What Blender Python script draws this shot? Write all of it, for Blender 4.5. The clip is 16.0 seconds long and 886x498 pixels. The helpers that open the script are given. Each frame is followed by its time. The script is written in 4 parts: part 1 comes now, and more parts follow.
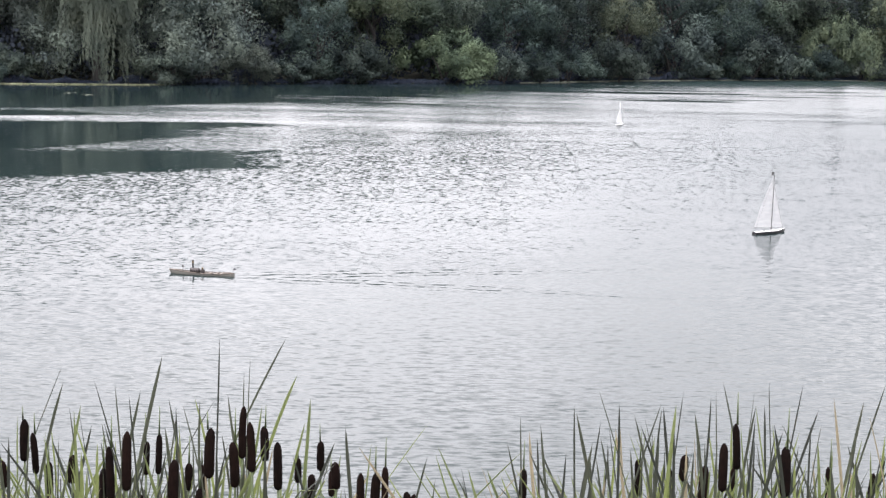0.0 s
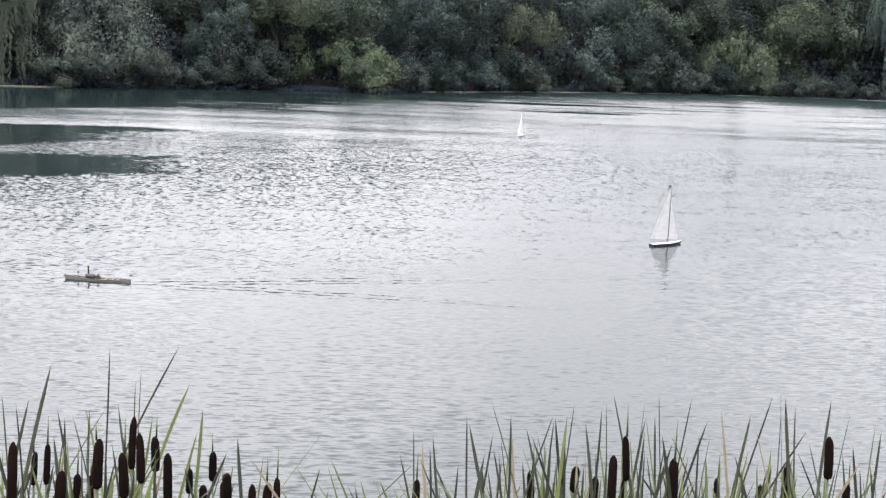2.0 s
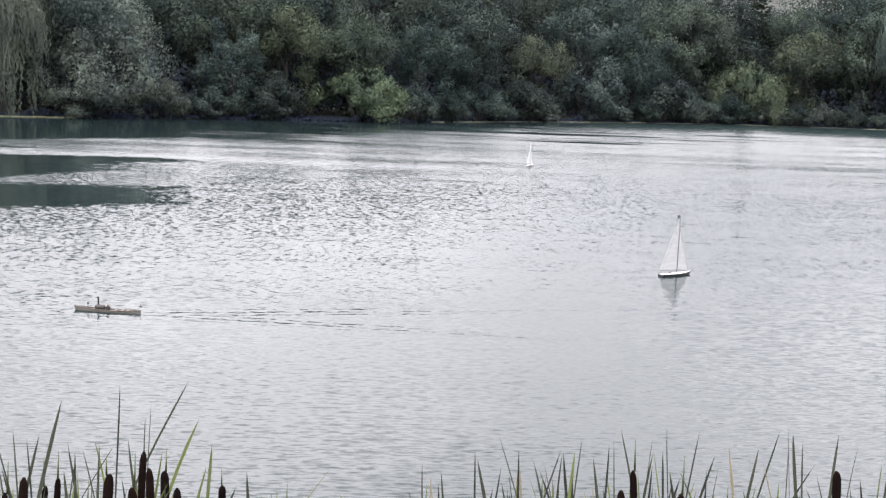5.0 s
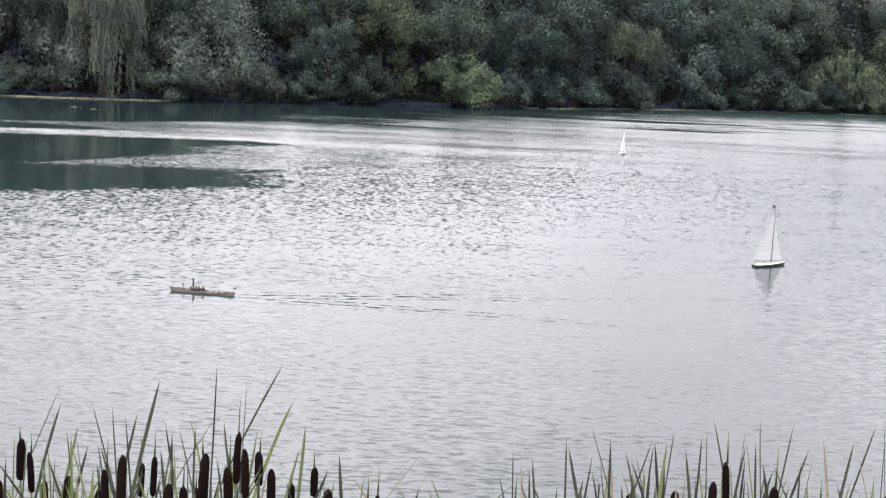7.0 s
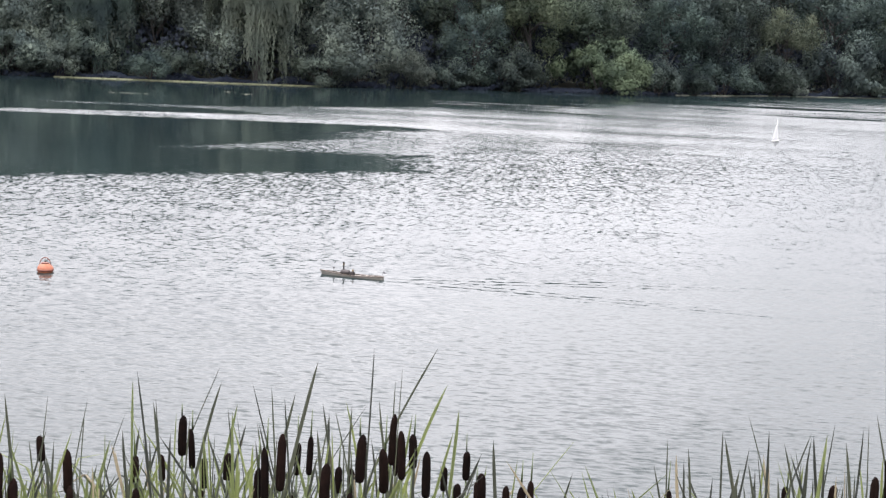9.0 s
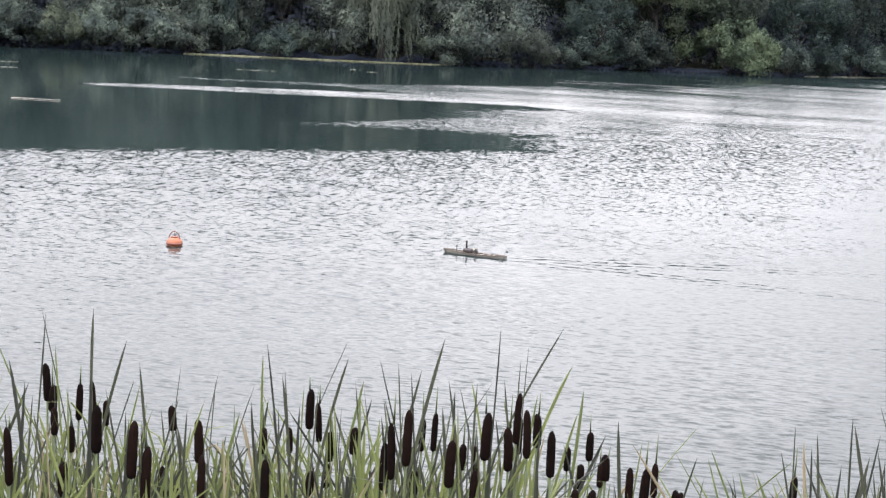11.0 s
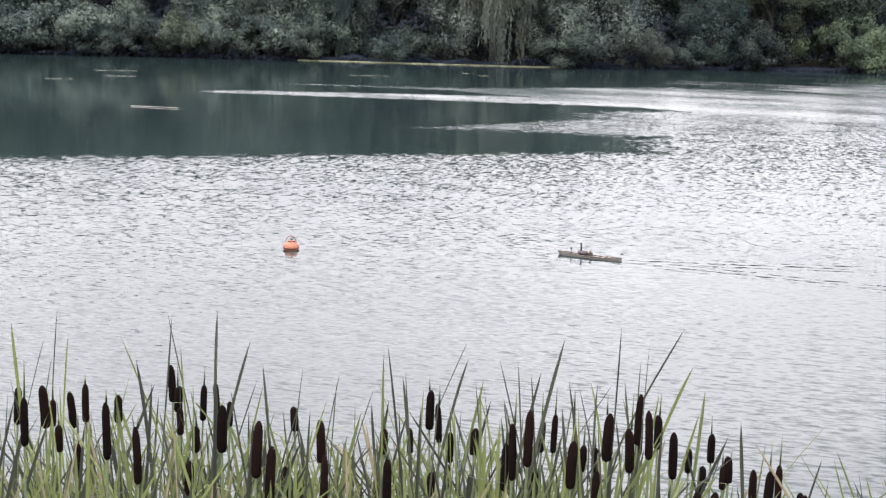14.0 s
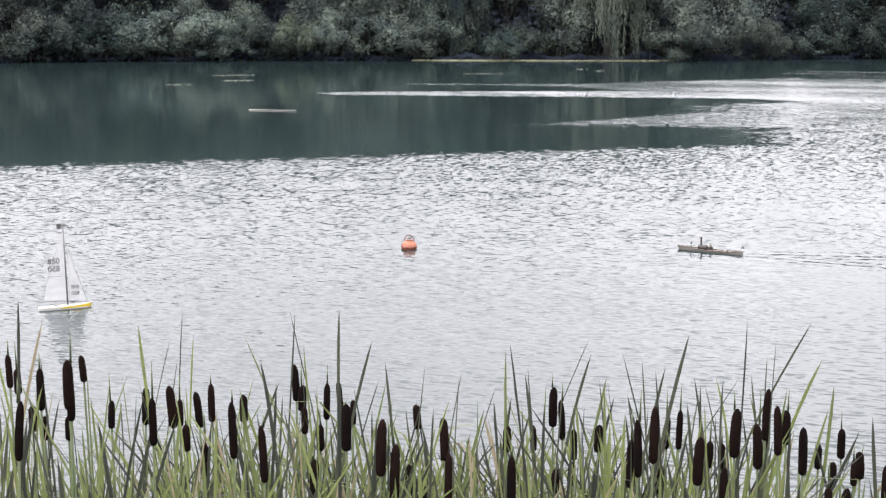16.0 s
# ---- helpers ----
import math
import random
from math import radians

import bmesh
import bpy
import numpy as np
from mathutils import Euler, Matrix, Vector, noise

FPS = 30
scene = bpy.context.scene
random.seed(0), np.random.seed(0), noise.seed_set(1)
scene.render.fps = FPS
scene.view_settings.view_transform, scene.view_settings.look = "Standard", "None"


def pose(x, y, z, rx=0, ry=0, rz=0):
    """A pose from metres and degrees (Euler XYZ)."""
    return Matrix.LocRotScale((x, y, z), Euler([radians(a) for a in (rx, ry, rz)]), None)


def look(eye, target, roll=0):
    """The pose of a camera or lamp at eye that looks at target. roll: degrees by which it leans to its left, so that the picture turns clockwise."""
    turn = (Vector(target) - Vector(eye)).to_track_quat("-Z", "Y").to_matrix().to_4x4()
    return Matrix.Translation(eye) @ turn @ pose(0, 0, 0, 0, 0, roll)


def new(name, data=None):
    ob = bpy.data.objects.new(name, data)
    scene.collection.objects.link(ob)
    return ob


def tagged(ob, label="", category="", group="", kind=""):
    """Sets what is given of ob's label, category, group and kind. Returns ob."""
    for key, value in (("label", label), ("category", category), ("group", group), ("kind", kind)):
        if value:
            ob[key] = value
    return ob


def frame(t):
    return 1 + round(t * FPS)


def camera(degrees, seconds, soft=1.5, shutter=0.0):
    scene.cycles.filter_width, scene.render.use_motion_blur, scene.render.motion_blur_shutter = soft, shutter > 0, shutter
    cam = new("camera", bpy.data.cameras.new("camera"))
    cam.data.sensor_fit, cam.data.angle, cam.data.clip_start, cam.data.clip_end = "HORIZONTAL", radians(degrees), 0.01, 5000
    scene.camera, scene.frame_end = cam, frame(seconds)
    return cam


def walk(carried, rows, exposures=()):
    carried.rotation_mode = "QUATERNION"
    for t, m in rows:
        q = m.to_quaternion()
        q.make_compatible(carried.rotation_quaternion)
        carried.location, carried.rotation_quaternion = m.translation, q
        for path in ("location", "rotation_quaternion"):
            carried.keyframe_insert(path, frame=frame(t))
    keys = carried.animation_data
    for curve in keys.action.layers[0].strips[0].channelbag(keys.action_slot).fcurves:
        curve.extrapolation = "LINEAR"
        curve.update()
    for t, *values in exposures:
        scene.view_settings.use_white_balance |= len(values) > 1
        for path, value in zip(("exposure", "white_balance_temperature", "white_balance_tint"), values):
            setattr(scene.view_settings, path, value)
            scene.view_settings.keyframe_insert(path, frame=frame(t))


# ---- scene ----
# ---- camera ----
cam = camera(33.1, 16.0, soft=1.35)
PATH = [
    (0.00, pose(0.030, 0.065, 3.806, 81.65, -1.00, -0.00)),
    (0.50, pose(0.040, 0.057, 3.809, 81.73, -1.23, -0.92)),
    (1.00, pose(0.050, 0.052, 3.817, 81.84, -1.62, -1.94)),
    (1.50, pose(0.054, 0.050, 3.820, 81.94, -1.93, -2.87)),
    (2.00, pose(0.053, 0.055, 3.820, 82.07, -2.18, -3.67)),
    (2.50, pose(0.053, 0.050, 3.824, 82.22, -2.23, -4.27)),
    (3.00, pose(0.052, 0.048, 3.822, 82.41, -2.25, -4.72)),
    (3.20, pose(0.052, 0.046, 3.824, 82.50, -2.15, -4.88)),
    (3.70, pose(0.052, 0.040, 3.828, 82.73, -2.08, -4.99)),
    (4.25, pose(0.054, 0.031, 3.836, 83.00, -2.03, -4.53)),
    (4.80, pose(0.055, 0.023, 3.845, 83.18, -2.06, -3.67)),
    (5.30, pose(0.055, 0.020, 3.849, 83.18, -2.24, -2.75)),
    (5.50, pose(0.054, 0.019, 3.850, 83.18, -2.41, -2.34)),
    (6.00, pose(0.052, 0.019, 3.850, 83.03, -2.61, -1.46)),
    (6.50, pose(0.044, 0.015, 3.851, 82.78, -2.66, -0.67)),
    (7.00, pose(0.041, 0.007, 3.852, 82.51, -2.48, 0.25)),
    (7.50, pose(0.035, 0.004, 3.853, 82.23, -2.35, 1.42)),
    (8.00, pose(0.022, 0.005, 3.849, 82.01, -2.30, 2.86)),
    (8.50, pose(0.007, 0.010, 3.843, 81.87, -2.32, 4.42)),
    (9.00, pose(0.001, 0.002, 3.848, 81.74, -2.48, 5.92)),
    (9.50, pose(-0.005, -0.011, 3.852, 81.57, -2.62, 7.21)),
    (9.70, pose(-0.007, -0.013, 3.852, 81.46, -2.84, 7.68)),
    (10.20, pose(-0.013, -0.019, 3.853, 81.21, -2.95, 8.91)),
    (10.80, pose(-0.020, -0.018, 3.851, 80.85, -2.79, 10.26)),
    (11.40, pose(-0.025, -0.015, 3.846, 80.55, -2.50, 11.41)),
    (12.00, pose(-0.029, -0.019, 3.843, 80.47, -2.30, 12.30)),
    (12.50, pose(-0.031, -0.028, 3.842, 80.48, -2.17, 13.01)),
    (13.00, pose(-0.031, -0.039, 3.840, 80.59, -2.15, 13.53)),
    (13.50, pose(-0.038, -0.040, 3.840, 80.66, -1.91, 14.10)),
    (14.00, pose(-0.043, -0.031, 3.841, 80.70, -1.63, 14.89)),
    (14.50, pose(-0.055, -0.008, 3.827, 80.66, -1.07, 15.89)),
    (15.00, pose(-0.058, 0.010, 3.825, 80.62, -0.68, 17.02)),
    (15.50, pose(-0.060, 0.005, 3.825, 80.60, -0.22, 18.14)),
    (16.00, pose(-0.061, -0.012, 3.832, 80.56, 0.06, 19.17)),
]
walk(cam, PATH, [(0.0, 0.04), (3.0, -0.05), (5.5, -0.09), (7.0, -0.06), (9.0, 0.02), (12.0, 0.07), (16.0, 0.08)])

# ---- light: an overcast day, with a veiled sun ----
SUN_HIGH, SUN_ROUND = radians(52), radians(215)
world = bpy.data.worlds.new("overcast_sky")
scene.world = world
world.use_nodes = True


class Node:
    """A node socket that takes part in plain arithmetic."""

    def __init__(self, tree, socket):
        self.tree, self.socket = tree, socket

    def math(self, kind, *others, clamp=False):
        n = self.tree.nodes.new("ShaderNodeMath")
        n.operation, n.use_clamp = kind, clamp
        for slot, v in zip(n.inputs, (self, *others)):
            if isinstance(v, Node):
                self.tree.links.new(v.socket, slot)
            else:
                slot.default_value = v
        return Node(self.tree, n.outputs[0])

    def __add__(self, o):
        return self.math("ADD", o)

    def __sub__(self, o):
        return self.math("SUBTRACT", o)

    def __mul__(self, o):
        return self.math("MULTIPLY", o)

    def __truediv__(self, o):
        return self.math("DIVIDE", o)

    def clip(self):
        return self.math("ADD", 0.0, clamp=True)

    def least(self, o):
        return self.math("MINIMUM", o)

    def most(self, o):
        return self.math("MAXIMUM", o)

    def far(self):
        return self.math("ABSOLUTE")

    def smooth(self, a, b):
        n = self.tree.nodes.new("ShaderNodeMapRange")
        n.interpolation_type = "SMOOTHSTEP"
        self.tree.links.new(self.socket, n.inputs["Value"])
        n.inputs["From Min"].default_value, n.inputs["From Max"].default_value = a, b
        return Node(self.tree, n.outputs[0])


def put(tree, value, slot):
    if isinstance(value, Node):
        tree.links.new(value.socket, slot)
    else:
        slot.default_value = value


def add_node(tree, kind, out=0, **values):
    n = tree.nodes.new(kind)
    for key, v in values.items():
        put(tree, v, n.inputs[key.replace("_", " ")])
    return Node(tree, n.outputs[out])


def stretched(tree, vector, x, y, z):
    return add_node(tree, "ShaderNodeMapping", Vector=vector, Scale=(x, y, z))


def noise_of(tree, vector, scale, detail=2.0, rough=0.5, out=0):
    return add_node(tree, "ShaderNodeTexNoise", out, Vector=vector, Scale=scale, Detail=detail, Roughness=rough)


def mix_colors(tree, fac, a, b, blend="MIX"):
    n = tree.nodes.new("ShaderNodeMix")
    n.data_type, n.blend_type = "RGBA", blend
    for slot, v in ((0, fac), (6, a), (7, b)):
        put(tree, v if isinstance(v, Node) or slot == 0 else (*v, 1), n.inputs[slot])
    return Node(tree, n.outputs[2])


wt = world.node_tree
wt.nodes.clear()
sky_tex = wt.nodes.new("ShaderNodeTexSky")
sky_tex.sky_type, sky_tex.sun_disc = "NISHITA", False
sky_tex.sun_elevation, sky_tex.sun_rotation = SUN_HIGH, SUN_ROUND
sky_tex.dust_density, sky_tex.air_density = 4.0, 1.0
way = Node(wt, wt.nodes.new("ShaderNodeTexCoord").outputs["Generated"])
split = wt.nodes.new("ShaderNodeSeparateXYZ")
wt.links.new(way.socket, split.inputs[0])
rise = Node(wt, split.outputs[2]).clip()
# an overcast sky is several times as bright high up as at the horizon
cloud = noise_of(wt, stretched(wt, way, 1.0, 1.0, 2.2), 3.2, 4.0, 0.55).smooth(0.3, 0.7)
veil = (rise.least(0.456) * 13.4 - 0.78).most(0.28) * (cloud * 0.5 + 0.75) * (Node(wt, split.outputs[0]) * -0.12 + 1.0) * 0.86
gray = wt.nodes.new("ShaderNodeVectorMath")
gray.operation = "SCALE"
gray.inputs[0].default_value = (1.032, 0.985, 1.019)
wt.links.new(veil.socket, gray.inputs["Scale"])
thin = wt.nodes.new("ShaderNodeVectorMath")
thin.operation = "SCALE"
wt.links.new(sky_tex.outputs[0], thin.inputs[0])
thin.inputs["Scale"].default_value = 0.06
both = wt.nodes.new("ShaderNodeVectorMath")
both.operation = "ADD"
wt.links.new(gray.outputs[0], both.inputs[0])
wt.links.new(thin.outputs[0], both.inputs[1])
air = wt.nodes.new("ShaderNodeBackground")
wt.links.new(both.outputs[0], air.inputs["Color"])
air.inputs["Strength"].default_value = 1.0
wt.links.new(air.outputs[0], wt.nodes.new("ShaderNodeOutputWorld").inputs[0])

sun = new("sun", bpy.data.lights.new("sun", "SUN"))
sun.data.energy, sun.data.angle, sun.data.color = 0.7, radians(30), (1.0, 0.96, 0.9)
sun.matrix_world = look((0, 0, 60), (0 - 40 * math.sin(SUN_ROUND), 0 - 40 * math.cos(SUN_ROUND), 60 - 40 * math.tan(SUN_HIGH)))


# ---- materials ----
def material(name):
    m = bpy.data.materials.new(name)
    m.use_nodes = True
    t = m.node_tree
    b = t.nodes["Principled BSDF"]
    return m, t, b


def plain(name, color, rough=0.5, metal=0.0, wear=0.15, scale=40.0, bump=0.0):
    """A worn surface: its colour wanders at two scales, and so does its gloss."""
    m, t, b = material(name)
    where = add_node(t, "ShaderNodeTexCoord", 3)
    fine, broad = noise_of(t, where, scale, 4.0), noise_of(t, where, scale * 0.15, 2.0)
    shade = (fine + broad - 1.0) * (2.0 * wear) + 1.0
    col = mix_colors(t, 1.0, color, mix_colors(t, shade.clip(), (0.6, 0.6, 0.6), (1.0, 1.0, 1.0)), "MULTIPLY")
    put(t, col, b.inputs["Base Color"])
    put(t, (fine - 0.5) * 0.3 + rough, b.inputs["Roughness"])
    b.inputs["Metallic"].default_value = metal
    if bump:
        put(t, add_node(t, "ShaderNodeBump", Height=fine, Strength=bump, Distance=0.01), b.inputs["Normal"])
    return m


def leafy(name, dark, light, through_light=0.22, rough=0.75):
    """Foliage: each leaf and each plant has a green of its own."""
    m, t, b = material(name)
    leaf = add_node(t, "ShaderNodeNewGeometry", 8)
    plant = add_node(t, "ShaderNodeObjectInfo", 5)
    where = add_node(t, "ShaderNodeTexCoord", 3)
    broad = noise_of(t, where, 0.5, 2.0).smooth(0.3, 0.7)
    col = mix_colors(t, (leaf * 0.07 + broad * 0.85).clip(), dark, light)
    hue = t.nodes.new("ShaderNodeHueSaturation")
    put(t, (plant - 0.5) * 0.03 + 0.5, hue.inputs["Hue"])
    put(t, (plant * 7.31).math("FRACT") * 0.66 + 0.67, hue.inputs["Value"])
    put(t, (plant * 3.17).math("FRACT") * 0.3 + 0.8, hue.inputs["Saturation"])
    put(t, col, hue.inputs["Color"])
    col = Node(t, hue.outputs[0])
    put(t, col, b.inputs["Base Color"])
    b.inputs["Roughness"].default_value = rough
    b.inputs["Specular IOR Level"].default_value = 0.05
    tr = t.nodes.new("ShaderNodeBsdfTranslucent")
    put(t, col, tr.inputs["Color"])
    mix = t.nodes.new("ShaderNodeMixShader")
    mix.inputs[0].default_value = through_light
    t.links.new(b.outputs[0], mix.inputs[1])
    t.links.new(tr.outputs[0], mix.inputs[2])
    t.links.new(mix.outputs[0], t.nodes["Material Output"].inputs[0])
    return m


def make_water():
    """Still, dark lanes that mirror the wood, and wind-ruffled water that mirrors the sky."""
    m, t, b = material("lake_water")
    where = add_node(t, "ShaderNodeTexCoord", 3)
    # the lanes' edges wander
    wander = noise_of(t, stretched(t, where, 0.03, 0.16, 1.0), 1.0, 5.0, 0.62)
    rag = noise_of(t, stretched(t, where, 2.2, 1.9, 1.0), 1.0, 4.0, 0.7)
    sep = t.nodes.new("ShaderNodeSeparateXYZ")
    put(t, where, sep.inputs[0])
    x, y = Node(t, sep.outputs[0]), Node(t, sep.outputs[1])
    drift = (wander - 0.5) * 9.0
    # how far a spot lies inside the still water, in metres
    near_edge = y - (x * 0.7 + 44.3) + (rag - 0.5) * 3.0
    side = (y - 58.0).most(0.0) * 0.16 + (y - 74.0).most(0.0) * 0.55 - y * 0.13 - x
    inside = near_edge.least(side * 0.8 + drift * 1.2)
    # wind lanes that cut into it
    start = ((x + 27.5) * 0.35).clip() * 3.0
    lane_a = ((y + drift * 0.06 - (x * 0.27 + 65.1)).far() - start - (x + 22.0).most(0.0) * 0.12 + 1.6) * 2.6
    lane_b = ((y + drift * 0.1 - (x * 0.18 + 70.3)).far() - start - (x + 24.0).most(0.0) * 0.12 - (x + 17.0).most(0.0) * 0.7 + 2.5) * 1.5
    lane_b = lane_b.most(y - 79.0 - x * 0.2 + drift * 0.5)
    lane_c = (y + drift * 0.15 - (x * 0.9 + 56.8)).far() - ((x + 12.6).most(-2.0) * 0.85).least(5.5)
    inside = inside.least(lane_a).least(lane_b).least(lane_c)
    # narrow still streaks under the far bank, to the right
    streak = (wander - 0.56) * 30.0 + (y - 78.0 - x * 0.7).least(0.0) * 0.7
    inside = inside.most(streak.least((x * 1.2 - y + 97.0) * 0.5).least((x - 12.0).most(0.0) * -0.25 + 4.0).least((x + 8.0) * 0.6))
    # thin breaths of wind draw bright threads through the still water under the wood
    thread = noise_of(t, stretched(t, where, 0.05, 0.75, 1.0), 1.0, 3.0, 0.6).smooth(0.5, 0.6) * ((x + 13.0) * 0.25).clip() * y.smooth(76.0, 82.0)
    inside = inside - thread * 7.0
    ruffled = (inside * -1.0 + (rag - 0.5) * (y.smooth(50.0, 90.0) * -4.0 + 8.0)).smooth(-1.1, 1.1)
    # slopes of the wavelets: long low ripples by this bank, shorter ones further out
    ripple = noise_of(t, stretched(t, where, 5.5, 20.0, 1.0), 1.0, 2.0, 0.5, 1)
    fine = noise_of(t, stretched(t, where, 9.0, 22.0, 1.0), 1.0, 1.5, 0.55, 1)
    chop = noise_of(t, stretched(t, where, 9.0, 4.5, 1.0), 1.0, 2.0, 0.6, 1)
    broad = noise_of(t, stretched(t, where, 0.5, 1.1, 1.0), 1.0, 2.0, 0.5, 1)
    gusts = noise_of(t, stretched(t, where, 0.04, 0.26, 1.0), 1.0, 3.0, 0.6).smooth(0.3, 0.7)
    open_water = y.smooth(30.0, 84.0)
    away = y.smooth(15.0, 30.0)
    slopes = []
    for tex, size in ((ripple, away * -0.74 + 0.84), (fine, away * -0.3 + 0.5), (chop, away * 0.13 + 0.05), (broad, 0.05)):
        s = t.nodes.new("ShaderNodeSeparateXYZ")
        put(t, tex, s.inputs[0])
        slopes.append([(Node(t, s.outputs[k]) - 0.5) * size for k in (0, 1)])
    lean = t.nodes.new("ShaderNodeCombineXYZ")
    put(t, (slopes[0][0] + slopes[1][0] + slopes[2][0] + slopes[3][0]) * (ruffled * 0.5 + 0.006), lean.inputs[0])
    # the backs of single wavelets lean far enough to mirror the wood, most of all beside the still water
    close = (near_edge * 0.062 + 1.0).clip() * (near_edge * -0.16 + 1.2).clip() * (x * -0.06 + 1.0).clip()
    patch = ((gusts - 0.35) * 0.7 * y.smooth(26.0, 44.0)).clip() * (x * -0.03 + 0.75).clip() * (y.smooth(58.0, 68.0) * -0.8 + 1.0)
    backs = noise_of(t, stretched(t, where, 9.5, 3.4, 1.0), 1.0, 3.0, 0.65)
    dash = ((backs - 0.7 + close.most(patch) * 0.12) * 11.0).clip() * y.smooth(22.0, 34.0)
    swell = (slopes[0][1] + slopes[1][1] + slopes[2][1] * (close * 1.3 + 0.75) + slopes[3][1]) * (ruffled * (gusts * 0.3 + 0.85) + 0.012)
    swell = swell - ruffled * (open_water * ((gusts - 0.5) * 0.06 + 0.03) + y.smooth(66.0, 110.0) * 0.08 + y.smooth(50.0, 62.0) * (x * -0.08 + 0.6).clip() * 0.034 - away * 0.008 + 0.061 + (near_edge * 0.2).clip() * (x * -0.1 - 0.9).clip() * 0.025) + ruffled * dash * 0.13
    # by this bank hardly any wavelet leans far enough to mirror the wood
    swell = swell.least(y.smooth(24.0, 42.0) * 0.2)
    # the launch's wake, a spreading pair of wavelet trains
    behind, aside = x + 3.15, (y - 22.72 + (rag - 0.5) * 0.25).far()
    arm = aside - behind * 0.2
    train = (((arm.far() * -2.2 + 1.0).clip()) * behind.smooth(0.0, 0.6) * (behind * -0.12 + 1.0).clip())
    wake = (arm * 24.0).math("SINE") * train * 0.12
    put(t, swell + wake, lean.inputs[1])
    lean.inputs[2].default_value = 1.0
    unit = t.nodes.new("ShaderNodeVectorMath")
    unit.operation = "NORMALIZE"
    put(t, Node(t, lean.outputs[0]), unit.inputs[0])
    put(t, Node(t, unit.outputs[0]), b.inputs["Normal"])
    b.inputs["Base Color"].default_value = (0.012, 0.021, 0.022, 1)
    b.inputs["IOR"].default_value = 1.333
    put(t, ruffled * (open_water * 0.1 + away * 0.05 - 0.055) + 0.08, b.inputs["Roughness"])
    return m


def make_earth():
    m, t, b = material("bank_earth")
    where = add_node(t, "ShaderNodeTexCoord", 3)
    col = mix_colors(t, noise_of(t, where, 0.7, 5.0).smooth(0.35, 0.65), (0.016, 0.014, 0.009), (0.016, 0.025, 0.01))
    put(t, mix_colors(t, noise_of(t, where, 9.0, 4.0), col, (0.028, 0.03, 0.018)), b.inputs["Base Color"])
    b.inputs["Roughness"].default_value = 0.95
    put(t, add_node(t, "ShaderNodeBump", Height=noise_of(t, where, 6.0, 5.0), Strength=0.6, Distance=0.1), b.inputs["Normal"])
    return m


def make_bark():
    m, t, b = material("tree_bark")
    where = add_node(t, "ShaderNodeTexCoord", 3)
    ridge = noise_of(t, stretched(t, where, 9.0, 9.0, 1.5), 1.0, 4.0)
    put(t, mix_colors(t, ridge.smooth(0.3, 0.7), (0.009, 0.0085, 0.0085), (0.026, 0.024, 0.023)), b.inputs["Base Color"])
    b.inputs["Roughness"].default_value = 0.9
    put(t, add_node(t, "ShaderNodeBump", Height=ridge, Strength=0.7, Distance=0.05), b.inputs["Normal"])
    return m


def make_blade(name, low, high, tip):
    """A reed leaf: fine ribs along it, greyer towards its tip, a tone of its own from leaf to leaf."""
    m, t, b = material(name)
    where = add_node(t, "ShaderNodeTexCoord", 3)
    sep = t.nodes.new("ShaderNodeSeparateXYZ")
    put(t, add_node(t, "ShaderNodeTexCoord", 0), sep.inputs[0])
    along = Node(t, sep.outputs[2])
    one = add_node(t, "ShaderNodeObjectInfo", 5)
    ribs = noise_of(t, stretched(t, where, 400.0, 400.0, 1.5), 1.0, 2.0)
    blotch = noise_of(t, stretched(t, where, 30.0, 30.0, 6.0), 1.0, 4.0)
    col = mix_colors(t, (one.smooth(0.05, 0.95) * 0.75 + ribs * 0.25).clip(), low, high)
    col = mix_colors(t, (along + (blotch - 0.5) * 0.3).smooth(0.55, 0.92) * 0.85, col, tip)
    col = mix_colors(t, blotch.smooth(0.62, 0.8) * 0.2, col, (0.24, 0.19, 0.09))
    put(t, col, b.inputs["Base Color"])
    b.inputs["Roughness"].default_value = 0.42
    b.inputs["Specular IOR Level"].default_value = 0.4
    tr = t.nodes.new("ShaderNodeBsdfTranslucent")
    put(t, col, tr.inputs["Color"])
    mix = t.nodes.new("ShaderNodeMixShader")
    mix.inputs[0].default_value = 0.42
    t.links.new(b.outputs[0], mix.inputs[1])
    t.links.new(tr.outputs[0], mix.inputs[2])
    t.links.new(mix.outputs[0], t.nodes["Material Output"].inputs[0])
    return m


def make_velvet():
    m, t, b = material("cattail_velvet")
    where = add_node(t, "ShaderNodeTexCoord", 3)
    fuzz, band = noise_of(t, where, 500.0, 2.0), noise_of(t, where, 45.0, 3.0)
    one = add_node(t, "ShaderNodeObjectInfo", 5)
    col = mix_colors(t, (band.smooth(0.35, 0.7) * 0.5 + one.smooth(0.3, 1.0) * 0.5).clip(), (0.003, 0.0022, 0.0022), (0.01, 0.0054, 0.0044))
    put(t, mix_colors(t, fuzz * 0.3, col, (0.01, 0.007, 0.006)), b.inputs["Base Color"])
    b.inputs["Roughness"].default_value = 0.95
    b.inputs["Specular IOR Level"].default_value = 0.03
    put(t, add_node(t, "ShaderNodeBump", Height=fuzz, Strength=0.5, Distance=0.002), b.inputs["Normal"])
    return m


